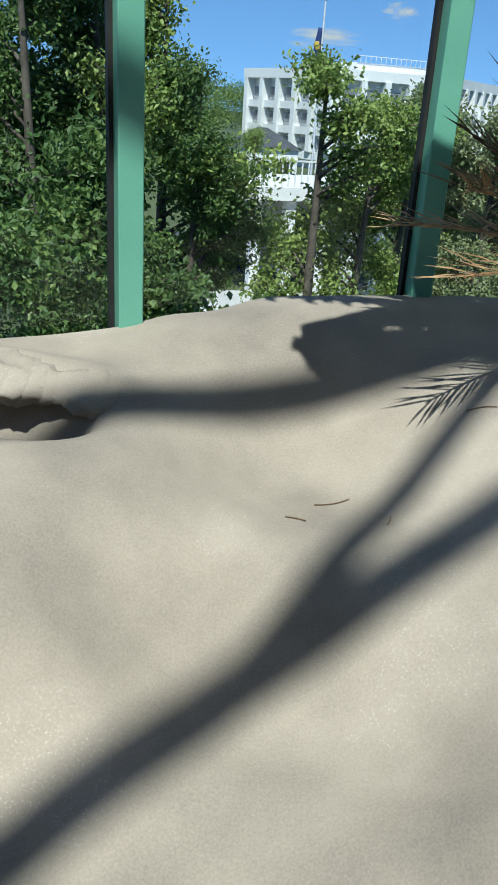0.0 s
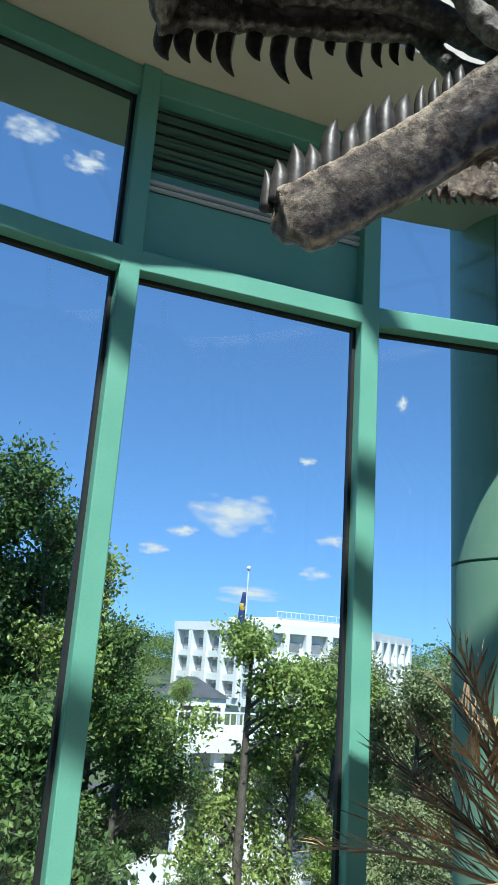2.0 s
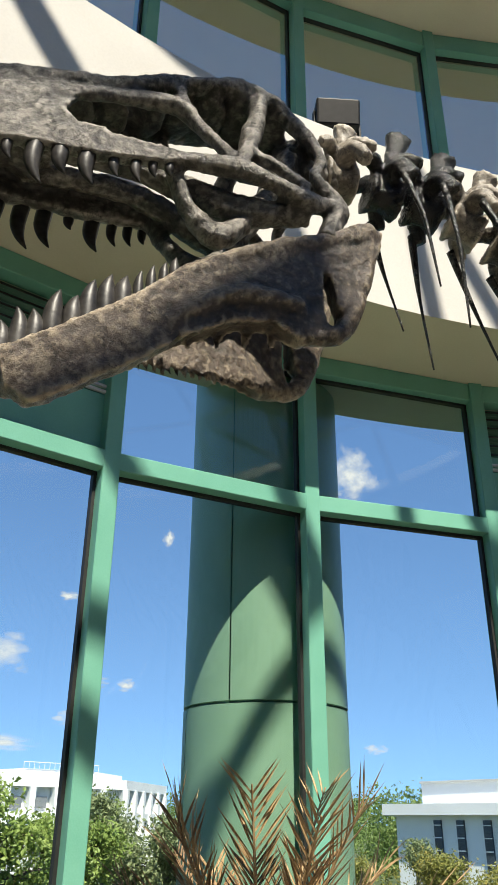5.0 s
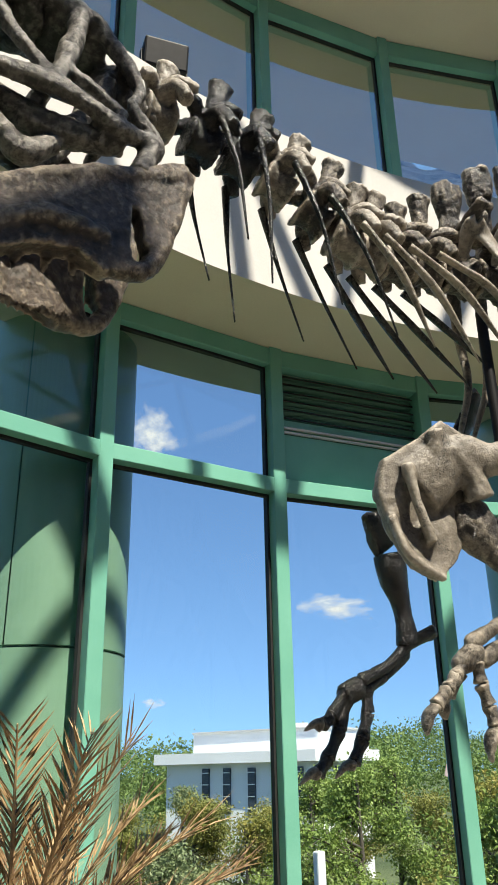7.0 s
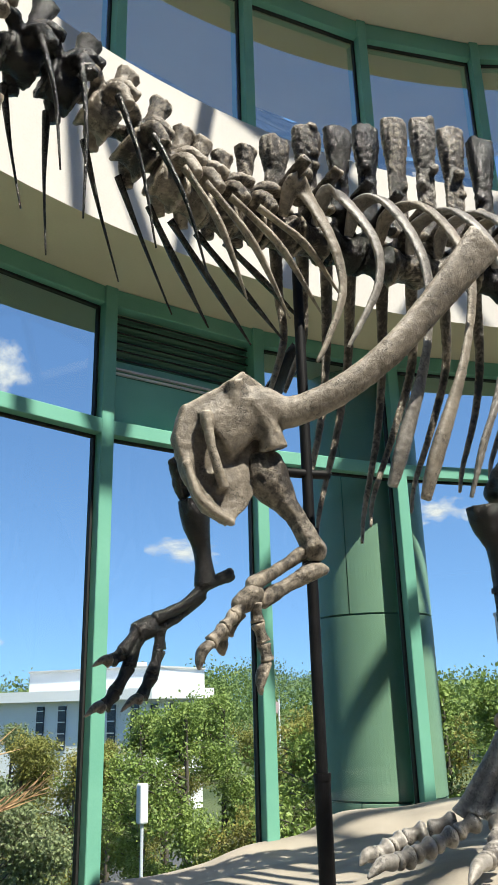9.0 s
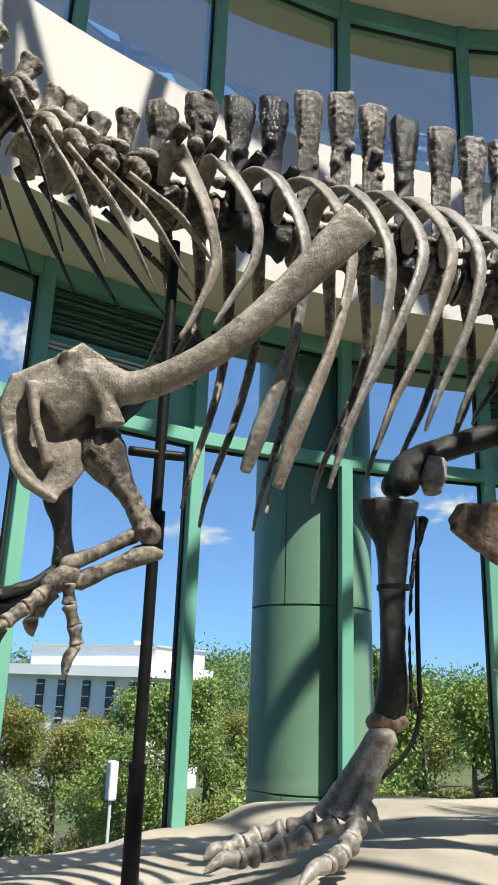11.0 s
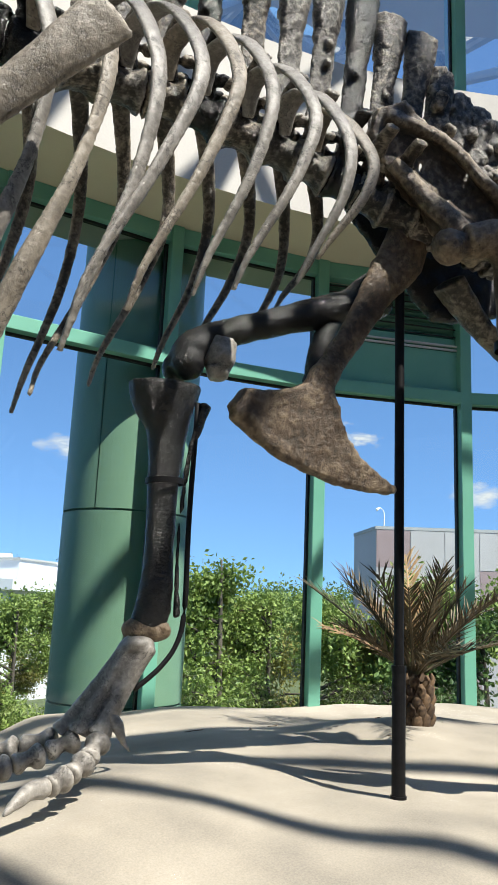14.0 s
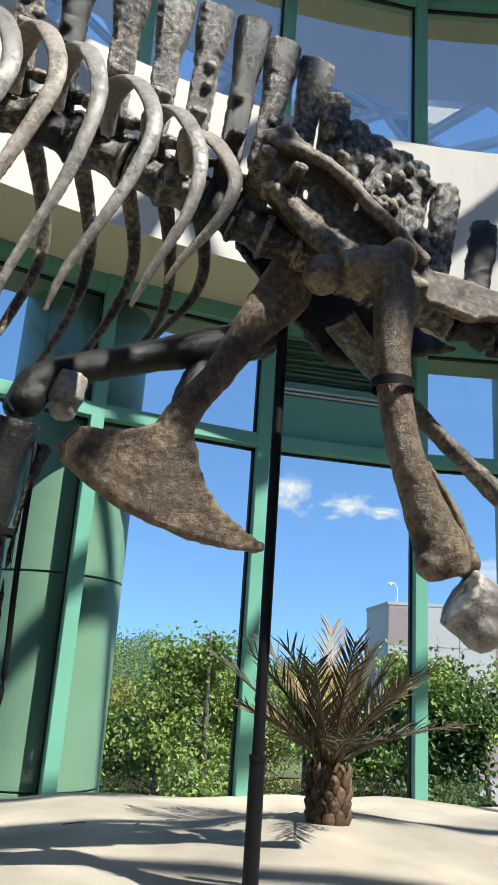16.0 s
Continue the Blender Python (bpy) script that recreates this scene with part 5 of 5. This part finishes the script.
def tree_proto(seed, height, width, low, material, size=0.12, per=46, slim=0.0, clumps=150):
    """Returns trunk mesh, limb mesh and crown mesh of a tree of that height, base at the origin."""
    r = random.Random(seed)
    tb, lb, cents = bmesh.new(), bmesh.new(), []
    lean = Vector((r.uniform(-0.3, 0.3), r.uniform(-0.3, 0.3), 0))
    top = Vector((0, 0, height * 0.9)) + lean
    tube(tb, [(0, 0, -0.1), Vector((0, 0, height * 0.3)) + lean * 0.2, Vector((0, 0, height * 0.65)) + lean * 0.6, top], [0.13, 0.1, 0.055, 0.015], 8)
    for k in range(clumps // 6):
        f = low + (0.97 - low) * ((k * 0.618) % 1)
        b = Vector((0, 0, height * f * 0.92)) + lean * f
        a = k * 2.4 + r.uniform(-0.4, 0.4)
        prof = math.sin(math.pi * min(1, max(0.08, (f - low) / (1 - low) * 0.82 + 0.16))) ** 0.8
        ln = width * prof * r.uniform(0.55, 1.1)
        d = Vector((math.cos(a), math.sin(a), r.uniform(0.15, 0.7))).normalized()
        e = b + d * ln
        m = b.lerp(e, 0.5) + Vector((0, 0, 0.08 * ln))
        tube(lb, [b, m, e], [0.04, 0.025, 0.008], 5, steps=2)
        for q in range(6):
            fq = 0.35 + 0.65 * q / 5
            o = b.lerp(e, fq) + Vector((r.gauss(0, 0.22), r.gauss(0, 0.22), r.gauss(0.05, 0.2))) * (0.5 + 0.5 * fq) * width * 0.45
            cents.append(tuple(o))
            if q % 2:
                tube(lb, [b.lerp(e, fq * 0.9), o], [0.012, 0.004], 4, steps=1)
    return mesh_of(tb, "trunk", M_BARK), mesh_of(lb, "limbs", M_BARK), leaf_mesh(cents, per, 0.125 * width ** 0.5, size, material, seed)


def plant_tree(proto, at, scale, turn, label, group="trees outside the glass"):
    t = thing("tree", label, "tree", group, at=at)
    t.rotation_euler[2], t.scale = radians(turn), (scale, scale, scale)
    for nm, me in zip(("trunk", "limbs", "crown"), proto):
        o = new(nm, me)
        o.parent = t


P_TALL = tree_proto(1, 9.5, 2.0, 0.12, M_LEAF[0], 0.1, 140, clumps=210)
P_YOUNG = tree_proto(2, 7.4, 1.5, 0.22, M_LEAF[1], 0.1, 75, clumps=130)
P_GREEN = tree_proto(3, 7.0, 2.0, 0.15, M_LEAF[1], 0.09, 110, clumps=190)
P_YELLOW = tree_proto(4, 6.6, 2.0, 0.12, M_LEAF[2], 0.085, 130, clumps=190)
P_GREY = tree_proto(5, 6.6, 1.9, 0.1, M_LEAF[3], 0.1, 130, clumps=190)
P_DARK = tree_proto(6, 7.0, 2.2, 0.1, M_LEAF[0], 0.115, 110, clumps=190)
TREES = [(P_TALL, 112.5, 15.5, 0.26), (P_TALL, 107.5, 17, 0.19), (P_TALL, 118, 17, 0.28), (P_GREEN, 104.2, 18, 0.12), (P_TALL, 102.3, 17, 0.04), (P_YOUNG, 93.9, 17, 0.075), (P_YOUNG, 90.8, 18, 0.03), (P_YOUNG, 88.2, 19, 0.02), (P_GREEN, 86.3, 28, 0.015), (P_DARK, 96.5, 15.5, -0.25), (P_DARK, 92.2, 15.5, -0.28), 
         (P_DARK, 106, 10.5, -0.05), (P_GREY, 85.6, 24, 0.02), (P_GREY, 82.3, 20, 0.0), (P_GREY, 79, 18, -0.045), (P_GREEN, 76, 24, -0.02), (P_GREEN, 83.5, 40, -0.04), (P_GREEN, 96.8, 40, -0.045), (P_GREY, 73, 19, -0.05), (P_YELLOW, 70, 24, -0.035),
         (P_GREY, 68, 17, -0.07), (P_YELLOW, 65.5, 24, -0.03), (P_YELLOW, 62.5, 22, -0.045), (P_GREEN, 58.3, 22, 0.0), (P_GREEN, 55.5, 20, 0.01), (P_GREEN, 53, 24, 0.015), (P_YELLOW, 60.5, 28, -0.04), (P_YELLOW, 50.5, 26, -0.03), (P_GREY, 66.5, 32, -0.02), (P_YELLOW, 47.8, 18, -0.01), (P_GREEN, 44, 16, 0.06),
         (P_YOUNG, 41, 15.5, 0.1), (P_GREEN, 38.2, 17, 0.03), (P_YELLOW, 46, 22, -0.02), (P_YELLOW, 40, 20, 0.0), (P_GREEN, 35, 16, 0.03), (P_YELLOW, 32, 17, 0.0), (P_GREEN, 29, 16, 0.06), (P_DARK, 26, 17, 0.04), (P_DARK, 23, 16, 0.02), (P_GREEN, 20, 17, 0.06), (P_GREY, 77.5, 30, 0.0), (P_YELLOW, 56.5, 32, -0.02)]
TREE_LABEL = {id(P_TALL): "tall dense dark green tree close outside the glass", id(P_YOUNG): "slender young tree with bright green leaves", id(P_GREEN): "leafy green tree beside the street", id(P_YELLOW): "tree with yellowing autumn leaves", id(P_GREY): "round bushy tree with grey-green leaves", id(P_DARK): "bushy dark green tree"}
HEIGHT = {id(P_TALL): 9.5, id(P_YOUNG): 7.4, id(P_GREEN): 7.0, id(P_YELLOW): 6.6, id(P_GREY): 6.6, id(P_DARK): 7.0}
for i, (pr, az, d, el) in enumerate(TREES):
    plant_tree(pr, out(az, d), (1.5 - Z_G + (el + 0.018 + 0.01 * (az > 70)) * d) / HEIGHT[id(pr)] / 1.02, 47 * i, TREE_LABEL[id(pr)])

# far woods
g = np.random.RandomState(5)
cents = []
for az in np.arange(10, 125, 0.4):
    d = g.uniform(75, 190) if az < 79 or az > 99 else g.uniform(170, 240)
    h = (7.0 + d * 0.03) * (1 + 0.25 * math.exp(-((az - 50) / 5) ** 2)) + g.uniform(-1, 1)
    for k in range(10):
        b = out(az + g.uniform(-0.4, 0.4), d + g.uniform(-4, 4))
        cents.append((b.x, b.y, Z_G + h * g.uniform(0.25, 0.88)))
woods = new("far_woods", leaf_mesh(cents, 110, 1.2, 0.42, M_LEAF[4], 9))
tagged(woods, "far line of dark green woods beyond the buildings", "woods", kind="stuff")


# buildings
def face_frame(p, q):
    """Matrix with x along the facade p to q, y outward to the right of it, z up."""
    x = (q - p).normalized()
    y = Vector((x.y, -x.x, 0))
    m = Matrix((x, y, U)).transposed().to_4x4()
    m.translation = p
    return m, (q - p).length


def prism(bm, pts, z0, z1):
    a, b = [bm.verts.new((p.x, p.y, z0)) for p in pts], [bm.verts.new((p.x, p.y, z1)) for p in pts]
    bm.faces.new(a), bm.faces.new(b)
    for i in range(len(a)):
        bm.faces.new((a[i], a[(i + 1) % len(a)], b[(i + 1) % len(a)], b[i]))


def grow(pts, k):
    c = sum(pts, Vector()) / len(pts)
    return [c + (p - c) * k for p in pts]


office = thing("office_building", "white concrete office building with deep window fins and flat roof", "building", at=(0, 0, 0))
PL = [out(96.8, 118), out(91.2, 104), out(83.6, 112), out(81.0, 128), out(89, 150)]
zt = 1.5 + 110 * 0.041
bm = bmesh.new()
prism(bm, grow(PL, 0.97), Z_G, zt - 0.6)
part("wall", bm, M_WHITEB, office)
bm = bmesh.new()
prism(bm, grow(PL, 1.05), zt - 0.8, zt + 0.35)
part("roof_slab", bm, M_WHITEB, office)
bm = bmesh.new()
prism(bm, grow(PL, 0.62), zt + 0.35, zt + 1.5)
part("penthouse", bm, M_WHITEB, office)
for p, q in zip(PL[:3], PL[1:4]):
    m, ln = face_frame(grow(PL, 0.985)[PL.index(p)], grow(PL, 0.985)[PL.index(q)])
    nb = max(3, int(ln / 3.0))
    for k in range(nb):
        for fl in range(3):
            z = zt - 2.45 - 2.9 * fl
            bm = bmesh.new()
            box(bm, m @ pose(ln * (k + 0.5) / nb, 0.05, z - m.translation.z), ln / nb * 0.45, 0.25, 1.25)
            part("window", bm, M_GREYWIN, office)
    for k in range(nb + 1):
        bm = bmesh.new()
        box(bm, m @ pose(ln * k / nb, 0.4, (zt - 5.0) - m.translation.z), 0.75, 1.3, 8.4)
        part("fin", bm, M_WHITEB, office)
    for fl in range(3):
        bm = bmesh.new()
        box(bm, m @ pose(ln / 2, 0.3, zt - 3.9 - 2.9 * fl - m.translation.z), ln, 0.8, 0.9)
        part("spandrel", bm, M_WHITEB, office)
m, ln = face_frame(grow(PL, 0.66)[1], grow(PL, 0.66)[2])
for k in range(16):
    bm = bmesh.new()
    box(bm, m @ pose(ln * k / 15, 0, zt + 1.9 - m.translation.z), 0.06, 0.06, 0.8)
    part("roof_rail_post", bm, M_STEEL, office)
for nm, z in (("roof_rail", zt + 2.25),):
    bm = bmesh.new()
    box(bm, m @ pose(ln / 2, 0, z - m.translation.z), ln, 0.08, 0.08)
    part(nm, bm, M_STEEL, office)

low = thing("low_white_building", "low white building with overhanging flat roof and narrow windows", "building")
PW = [out(67.2, 62), out(57.5, 55), out(53.4, 60), out(55, 75), out(66, 80)]
ze = 1.5 + 0.9
bm = bmesh.new()
prism(bm, grow(PW, 0.95), Z_G, ze)
part("wall", bm, M_WHITEB, low)
bm = bmesh.new()
prism(bm, grow(PW, 1.06), ze - 0.35, ze + 0.35)
part("roof_slab", bm, M_WHITEB, low)
bm = bmesh.new()
prism(bm, [out(65.2, 63), out(57, 57), out(53.6, 62), out(55.5, 74), out(64.5, 78)], ze + 0.35, ze + 1.75)
part("upper_storey", bm, M_WHITEB, low)
bm = bmesh.new()
prism(bm, [out(65.3, 62.8), out(57, 56.8), out(53.5, 61.8), out(55.5, 74.2), out(64.6, 78.2)], ze + 1.75, ze + 1.87)
part("coping", bm, M_CONC, low)
bm = bmesh.new()
prism(bm, [out(58.6, 64), out(57.6, 64), out(57.6, 68), out(58.6, 68)], ze + 1.8, ze + 2.5)
part("roof_hut", bm, M_WHITEB, low)
G = grow(PW, 0.955)
for (p, q), ks in (((G[0], G[1]), (0.3, 0.45, 0.62, 0.78, 0.93)), ((G[1], G[2]), (0.12, 0.45, 0.62, 0.78, 0.92))):
    m, ln = face_frame(p, q)
    for f in ks:
        bm = bmesh.new()
        box(bm, m @ pose(ln * f, 0, ze - 2.1 - m.translation.z), 0.55, 0.3, 2.9)
        wn_ = part("window", bm, M_DARKWIN, low)
        for k in range(4):
            bm = bmesh.new()
            box(bm, m @ pose(ln * f, 0.18, ze - 3.2 + 0.75 * k - m.translation.z), 0.58, 0.06, 0.06)
            part("glazing_bar", bm, M_WHITEB, wn_)

big = thing("stone_building", "large pale pinkish stone-panelled building with flat roof", "building")
PB = [out(33.4, 44), out(31.8, 40), out(12, 44), out(14, 60), out(32, 62)]
zb = 1.5 + 41 * 0.1
bm = bmesh.new()
prism(bm, PB, Z_G, zb)
part("wall", bm, M_PINK, big)
bm = bmesh.new()
prism(bm, grow(PB, 1.006), zb, zb + 0.15)
part("coping", bm, M_CONC, big)
m, ln = face_frame(PB[1], PB[2])
for i in range(9):
    for j in range(5):
        bm = bmesh.new()
        box(bm, m @ pose(ln * (i + 0.5) / 9, 0.0, zb - 0.95 - 1.85 * j - m.translation.z), ln / 9 - 0.03, 0.1, 1.82)
        part("panel", bm, M_PINKD if (i * 3 + j * 5) % 7 == 0 else M_PINK, big)

bm = bmesh.new()
mast = out(31.3, 42, zb + 0.15)
tube(bm, [mast, mast + U * 0.9, mast + U * 1.15 + Vector((-0.2, 0.1, 0)), mast + U * 1.05 + Vector((-0.4, 0.2, 0))], [0.03, 0.025, 0.025, 0.09], 8)
part("roof_lamp", bm, M_WHITEB, big, "small white lamp on the roof edge")

pav = thing("entrance_pavilion", "flat-roofed white entrance pavilion with columns behind the trees", "pavilion")
c0, c1 = out(98, 30), out(86, 33)
m, ln = face_frame(c0, c1)
for nm, px, py, pz, sx, sy, sz, mt in (("roof_slab", ln / 2, -2, 3.7, ln + 1, 6, 0.45, M_WHITEB), ("back_wall", ln / 2, -4, 1.7, ln - 0.4, 0.3, 3.4, M_CONC), ("door", ln * 0.62, -3.8, 1.3, 1.3, 0.2, 2.6, M_DARKWIN), ("door", ln * 0.2, -3.8, 1.3, 1.3, 0.2, 2.6, M_DARKWIN)):
    bm = bmesh.new()
    box(bm, m @ pose(px, py, pz), sx, sy, sz)
    part(nm, bm, mt, pav)
for k in range(6):
    bm = bmesh.new()
    box(bm, m @ pose(0.4 + (ln - 0.8) * k / 5, 0.6, 1.75), 0.38, 0.38, 3.5)
    part("column", bm, M_WHITEB, pav)
for k in range(30):
    bm = bmesh.new()
    box(bm, m @ pose(ln * k / 29, 0.8, 4.35), 0.04, 0.04, 0.85)
    part("rail_post", bm, M_WHITEB, pav)
bm = bmesh.new()
box(bm, m @ pose(ln / 2, 0.8, 4.8), ln, 0.06, 0.06)
part("handrail", bm, M_WHITEB, pav)

gaz = thing("far_pavilion", "small white pavilion with dark hipped roof", "pavilion")
c0, c1 = out(98.6, 58), out(93.6, 58)
m, ln = face_frame(c0, c1)
bm = bmesh.new()
box(bm, m @ pose(ln / 2, -2, 3.7), ln, 4, 0.6)
part("cornice", bm, M_WHITEB, gaz)
bm = bmesh.new()
bmesh.ops.create_cone(bm, cap_ends=True, segments=4, radius1=3.9, radius2=0.5, depth=1.3, matrix=m @ pose(ln / 2, -2, 4.65) @ Matrix.Diagonal((1.0, 0.8, 1, 1)) @ pose(0, 0, 0, 0, 0, 45))
part("roof", bm, M_ROOFDARK, gaz)
for k in range(4):
    bm = bmesh.new()
    box(bm, m @ pose(0.2 + (ln - 0.4) * k / 3, 0, 1.7), 0.3, 0.3, 3.4)
    part("column", bm, M_WHITEB, gaz)
bm = bmesh.new()
box(bm, m @ pose(ln / 2, -3.5, 1.6), ln - 0.3, 0.2, 3.2)
part("back_wall", bm, M_PINKD, gaz)

# flagpoles and sign
M_FLAGB = mat("blue_flag_cloth", (0.01, 0.025, 0.1), (0.015, 0.035, 0.14), rough=0.8, scale=3, bump=0)
M_FLAGY = mat("yellow_flag_cloth", (0.4, 0.28, 0.04), (0.45, 0.32, 0.06), rough=0.8, scale=3, bump=0)
fp = thing("flagpole", "tall metal flagpole with limp blue and yellow flag", "flagpole", at=out(92.96, 40))
for nm, a, b, r in (("pole", 0, 11.0, 0.07),):
    bm = bmesh.new()
    bmesh.ops.create_cone(bm, cap_ends=True, segments=12, radius1=r, radius2=r * 0.6, depth=b - a, matrix=pose(0, 0, (a + b) / 2))
    part(nm, bm, M_STEEL, fp)
bm = bmesh.new()
blob(bm, Vector((0, 0, 11.1)), 0.12)
part("finial", bm, M_STEEL, fp)
for nm, z0, z1, mt, off in (("flag", 7.6, 9.9, M_FLAGB, 0.0), ("flag_stripe", 9.0, 9.25, M_FLAGY, 0.03), ("flag_stripe", 7.9, 8.15, M_FLAGY, 0.03)):
    bm = bmesh.new()
    tube(bm, [(-0.12, -off, z1), (-0.2, -off, (z0 + z1) / 2 + 0.1), (-0.17, -off, z0)], [(0.1, 0.06), (0.17, 0.07), (0.1, 0.05)], 8, ref=(0, 1, 0))
    part(nm, bm, mt, fp, smooth=True)
fp2 = thing("flagpole", "distant white flagpole with small red flag", "flagpole", at=out(48.5, 55))
bm = bmesh.new()
bmesh.ops.create_cone(bm, cap_ends=True, segments=8, radius1=0.06, radius2=0.05, depth=7.0, matrix=pose(0, 0, 3.5))
part("pole", bm, M_WHITEB, fp2)
bm = bmesh.new()
box(bm, pose(-0.2, 0, 6.5, 0, 20, 0), 0.35, 0.05, 0.7)
part("flag", bm, M_PINKD, fp2)
sg = thing("sign_post", "white double-height street sign panel on a thin post", "sign", at=out(59.0, 14.5))
bm = bmesh.new()
box(bm, pose(0, 0, 5.06), 0.16, 0.16, 0.63, 0.03)
part("panel", bm, M_WHITEB, sg)
bm = bmesh.new()
bmesh.ops.create_cone(bm, cap_ends=True, segments=10, radius1=0.03, radius2=0.03, depth=4.76, matrix=pose(0, 0, 2.38))
part("post", bm, M_STEEL, sg)

# clouds far away
m = bpy.data.materials.new("cloud")
m.use_nodes = True
n, l = m.node_tree.nodes, m.node_tree.links
n.remove(n["Principled BSDF"])
tc, nz, oi = n.new("ShaderNodeTexCoord"), n.new("ShaderNodeTexNoise"), n.new("ShaderNodeObjectInfo")
sep = n.new("ShaderNodeSeparateXYZ")
ofs = n.new("ShaderNodeVectorMath")
sc = n.new("ShaderNodeMath")
sc.operation, sc.inputs[1].default_value = "MULTIPLY", 37.0
nz.inputs["Scale"].default_value, nz.inputs["Detail"].default_value, nz.inputs["Roughness"].default_value = 1.7, 7, 0.55
l.new(oi.outputs["Random"], sc.inputs[0]), l.new(tc.outputs["Object"], ofs.inputs[0]), l.new(sc.outputs[0], ofs.inputs[1]), l.new(ofs.outputs[0], nz.inputs["Vector"])
ln_, mr = n.new("ShaderNodeVectorMath"), n.new("ShaderNodeMath")
ln_.operation = "LENGTH"
l.new(tc.outputs["Object"], ln_.inputs[0])
mr.operation = "SUBTRACT"
l.new(nz.outputs[0], mr.inputs[0])
fall = n.new("ShaderNodeMath")
fall.operation, fall.inputs[1].default_value = "MULTIPLY", 0.42
l.new(ln_.outputs["Value"], fall.inputs[0]), l.new(fall.outputs[0], mr.inputs[1])
al = n.new("ShaderNodeMapRange")
al.inputs[1].default_value, al.inputs[2].default_value = 0.14, 0.5
l.new(mr.outputs[0], al.inputs[0])
tr, em, mx = n.new("ShaderNodeBsdfTransparent"), n.new("ShaderNodeEmission"), n.new("ShaderNodeMixShader")
em.inputs[0].default_value, em.inputs[1].default_value = (0.97, 0.98, 1.0, 1), 0.6
l.new(al.outputs[0], mx.inputs[0]), l.new(tr.outputs[0], mx.inputs[1]), l.new(em.outputs[0], mx.inputs[2]), l.new(mx.outputs[0], n["Material Output"].inputs[0])
M_CLOUD = m
for az, el, w, h in ((94.6, 0.18, 0.085, 0.032), (98.3, 0.155, 0.03, 0.011), (87.4, 0.153, 0.03, 0.01), (88.6, 0.11, 0.032, 0.01), (100.4, 0.13, 0.03, 0.01), (82.5, 0.34, 0.012, 0.016), (108.5, 0.66, 0.05, 0.02), (112.8, 0.69, 0.06, 0.025),
                     (89.4, 0.256, 0.022, 0.008), (54.8, 0.19, 0.065, 0.02), (68.7, 0.434, 0.06, 0.045), (36.3, 0.228, 0.05, 0.02), (25.3, 0.15, 0.06, 0.022), (40.5, 0.245, 0.045, 0.035), (33.5, 0.222, 0.035, 0.012), (67.7, 0.08, 0.02, 0.007), (84.9, 0.15, 0.018, 0.009), (93.4, 0.08, 0.08, 0.012)):
    bm = bmesh.new()
    bmesh.ops.create_grid(bm, x_segments=1, y_segments=1, size=1)
    c = new("cloud", mesh_of(bm, "cloud", M_CLOUD, False))
    D = 1800
    e = Vector((EX, EY, 1.5))
    pos = e + Vector((math.cos(radians(az)), math.sin(radians(az)), el)) * D
    c.matrix_world = Matrix.Translation(pos) @ (e - pos).to_track_quat("Z", "Y").to_matrix().to_4x4() @ Matrix.Diagonal((w * D * 0.75, h * D * 0.95, 1, 1))
    c.visible_shadow = False
    tagged(c, "small white fair-weather cloud in the blue sky", "cloud", "clouds", "structure")
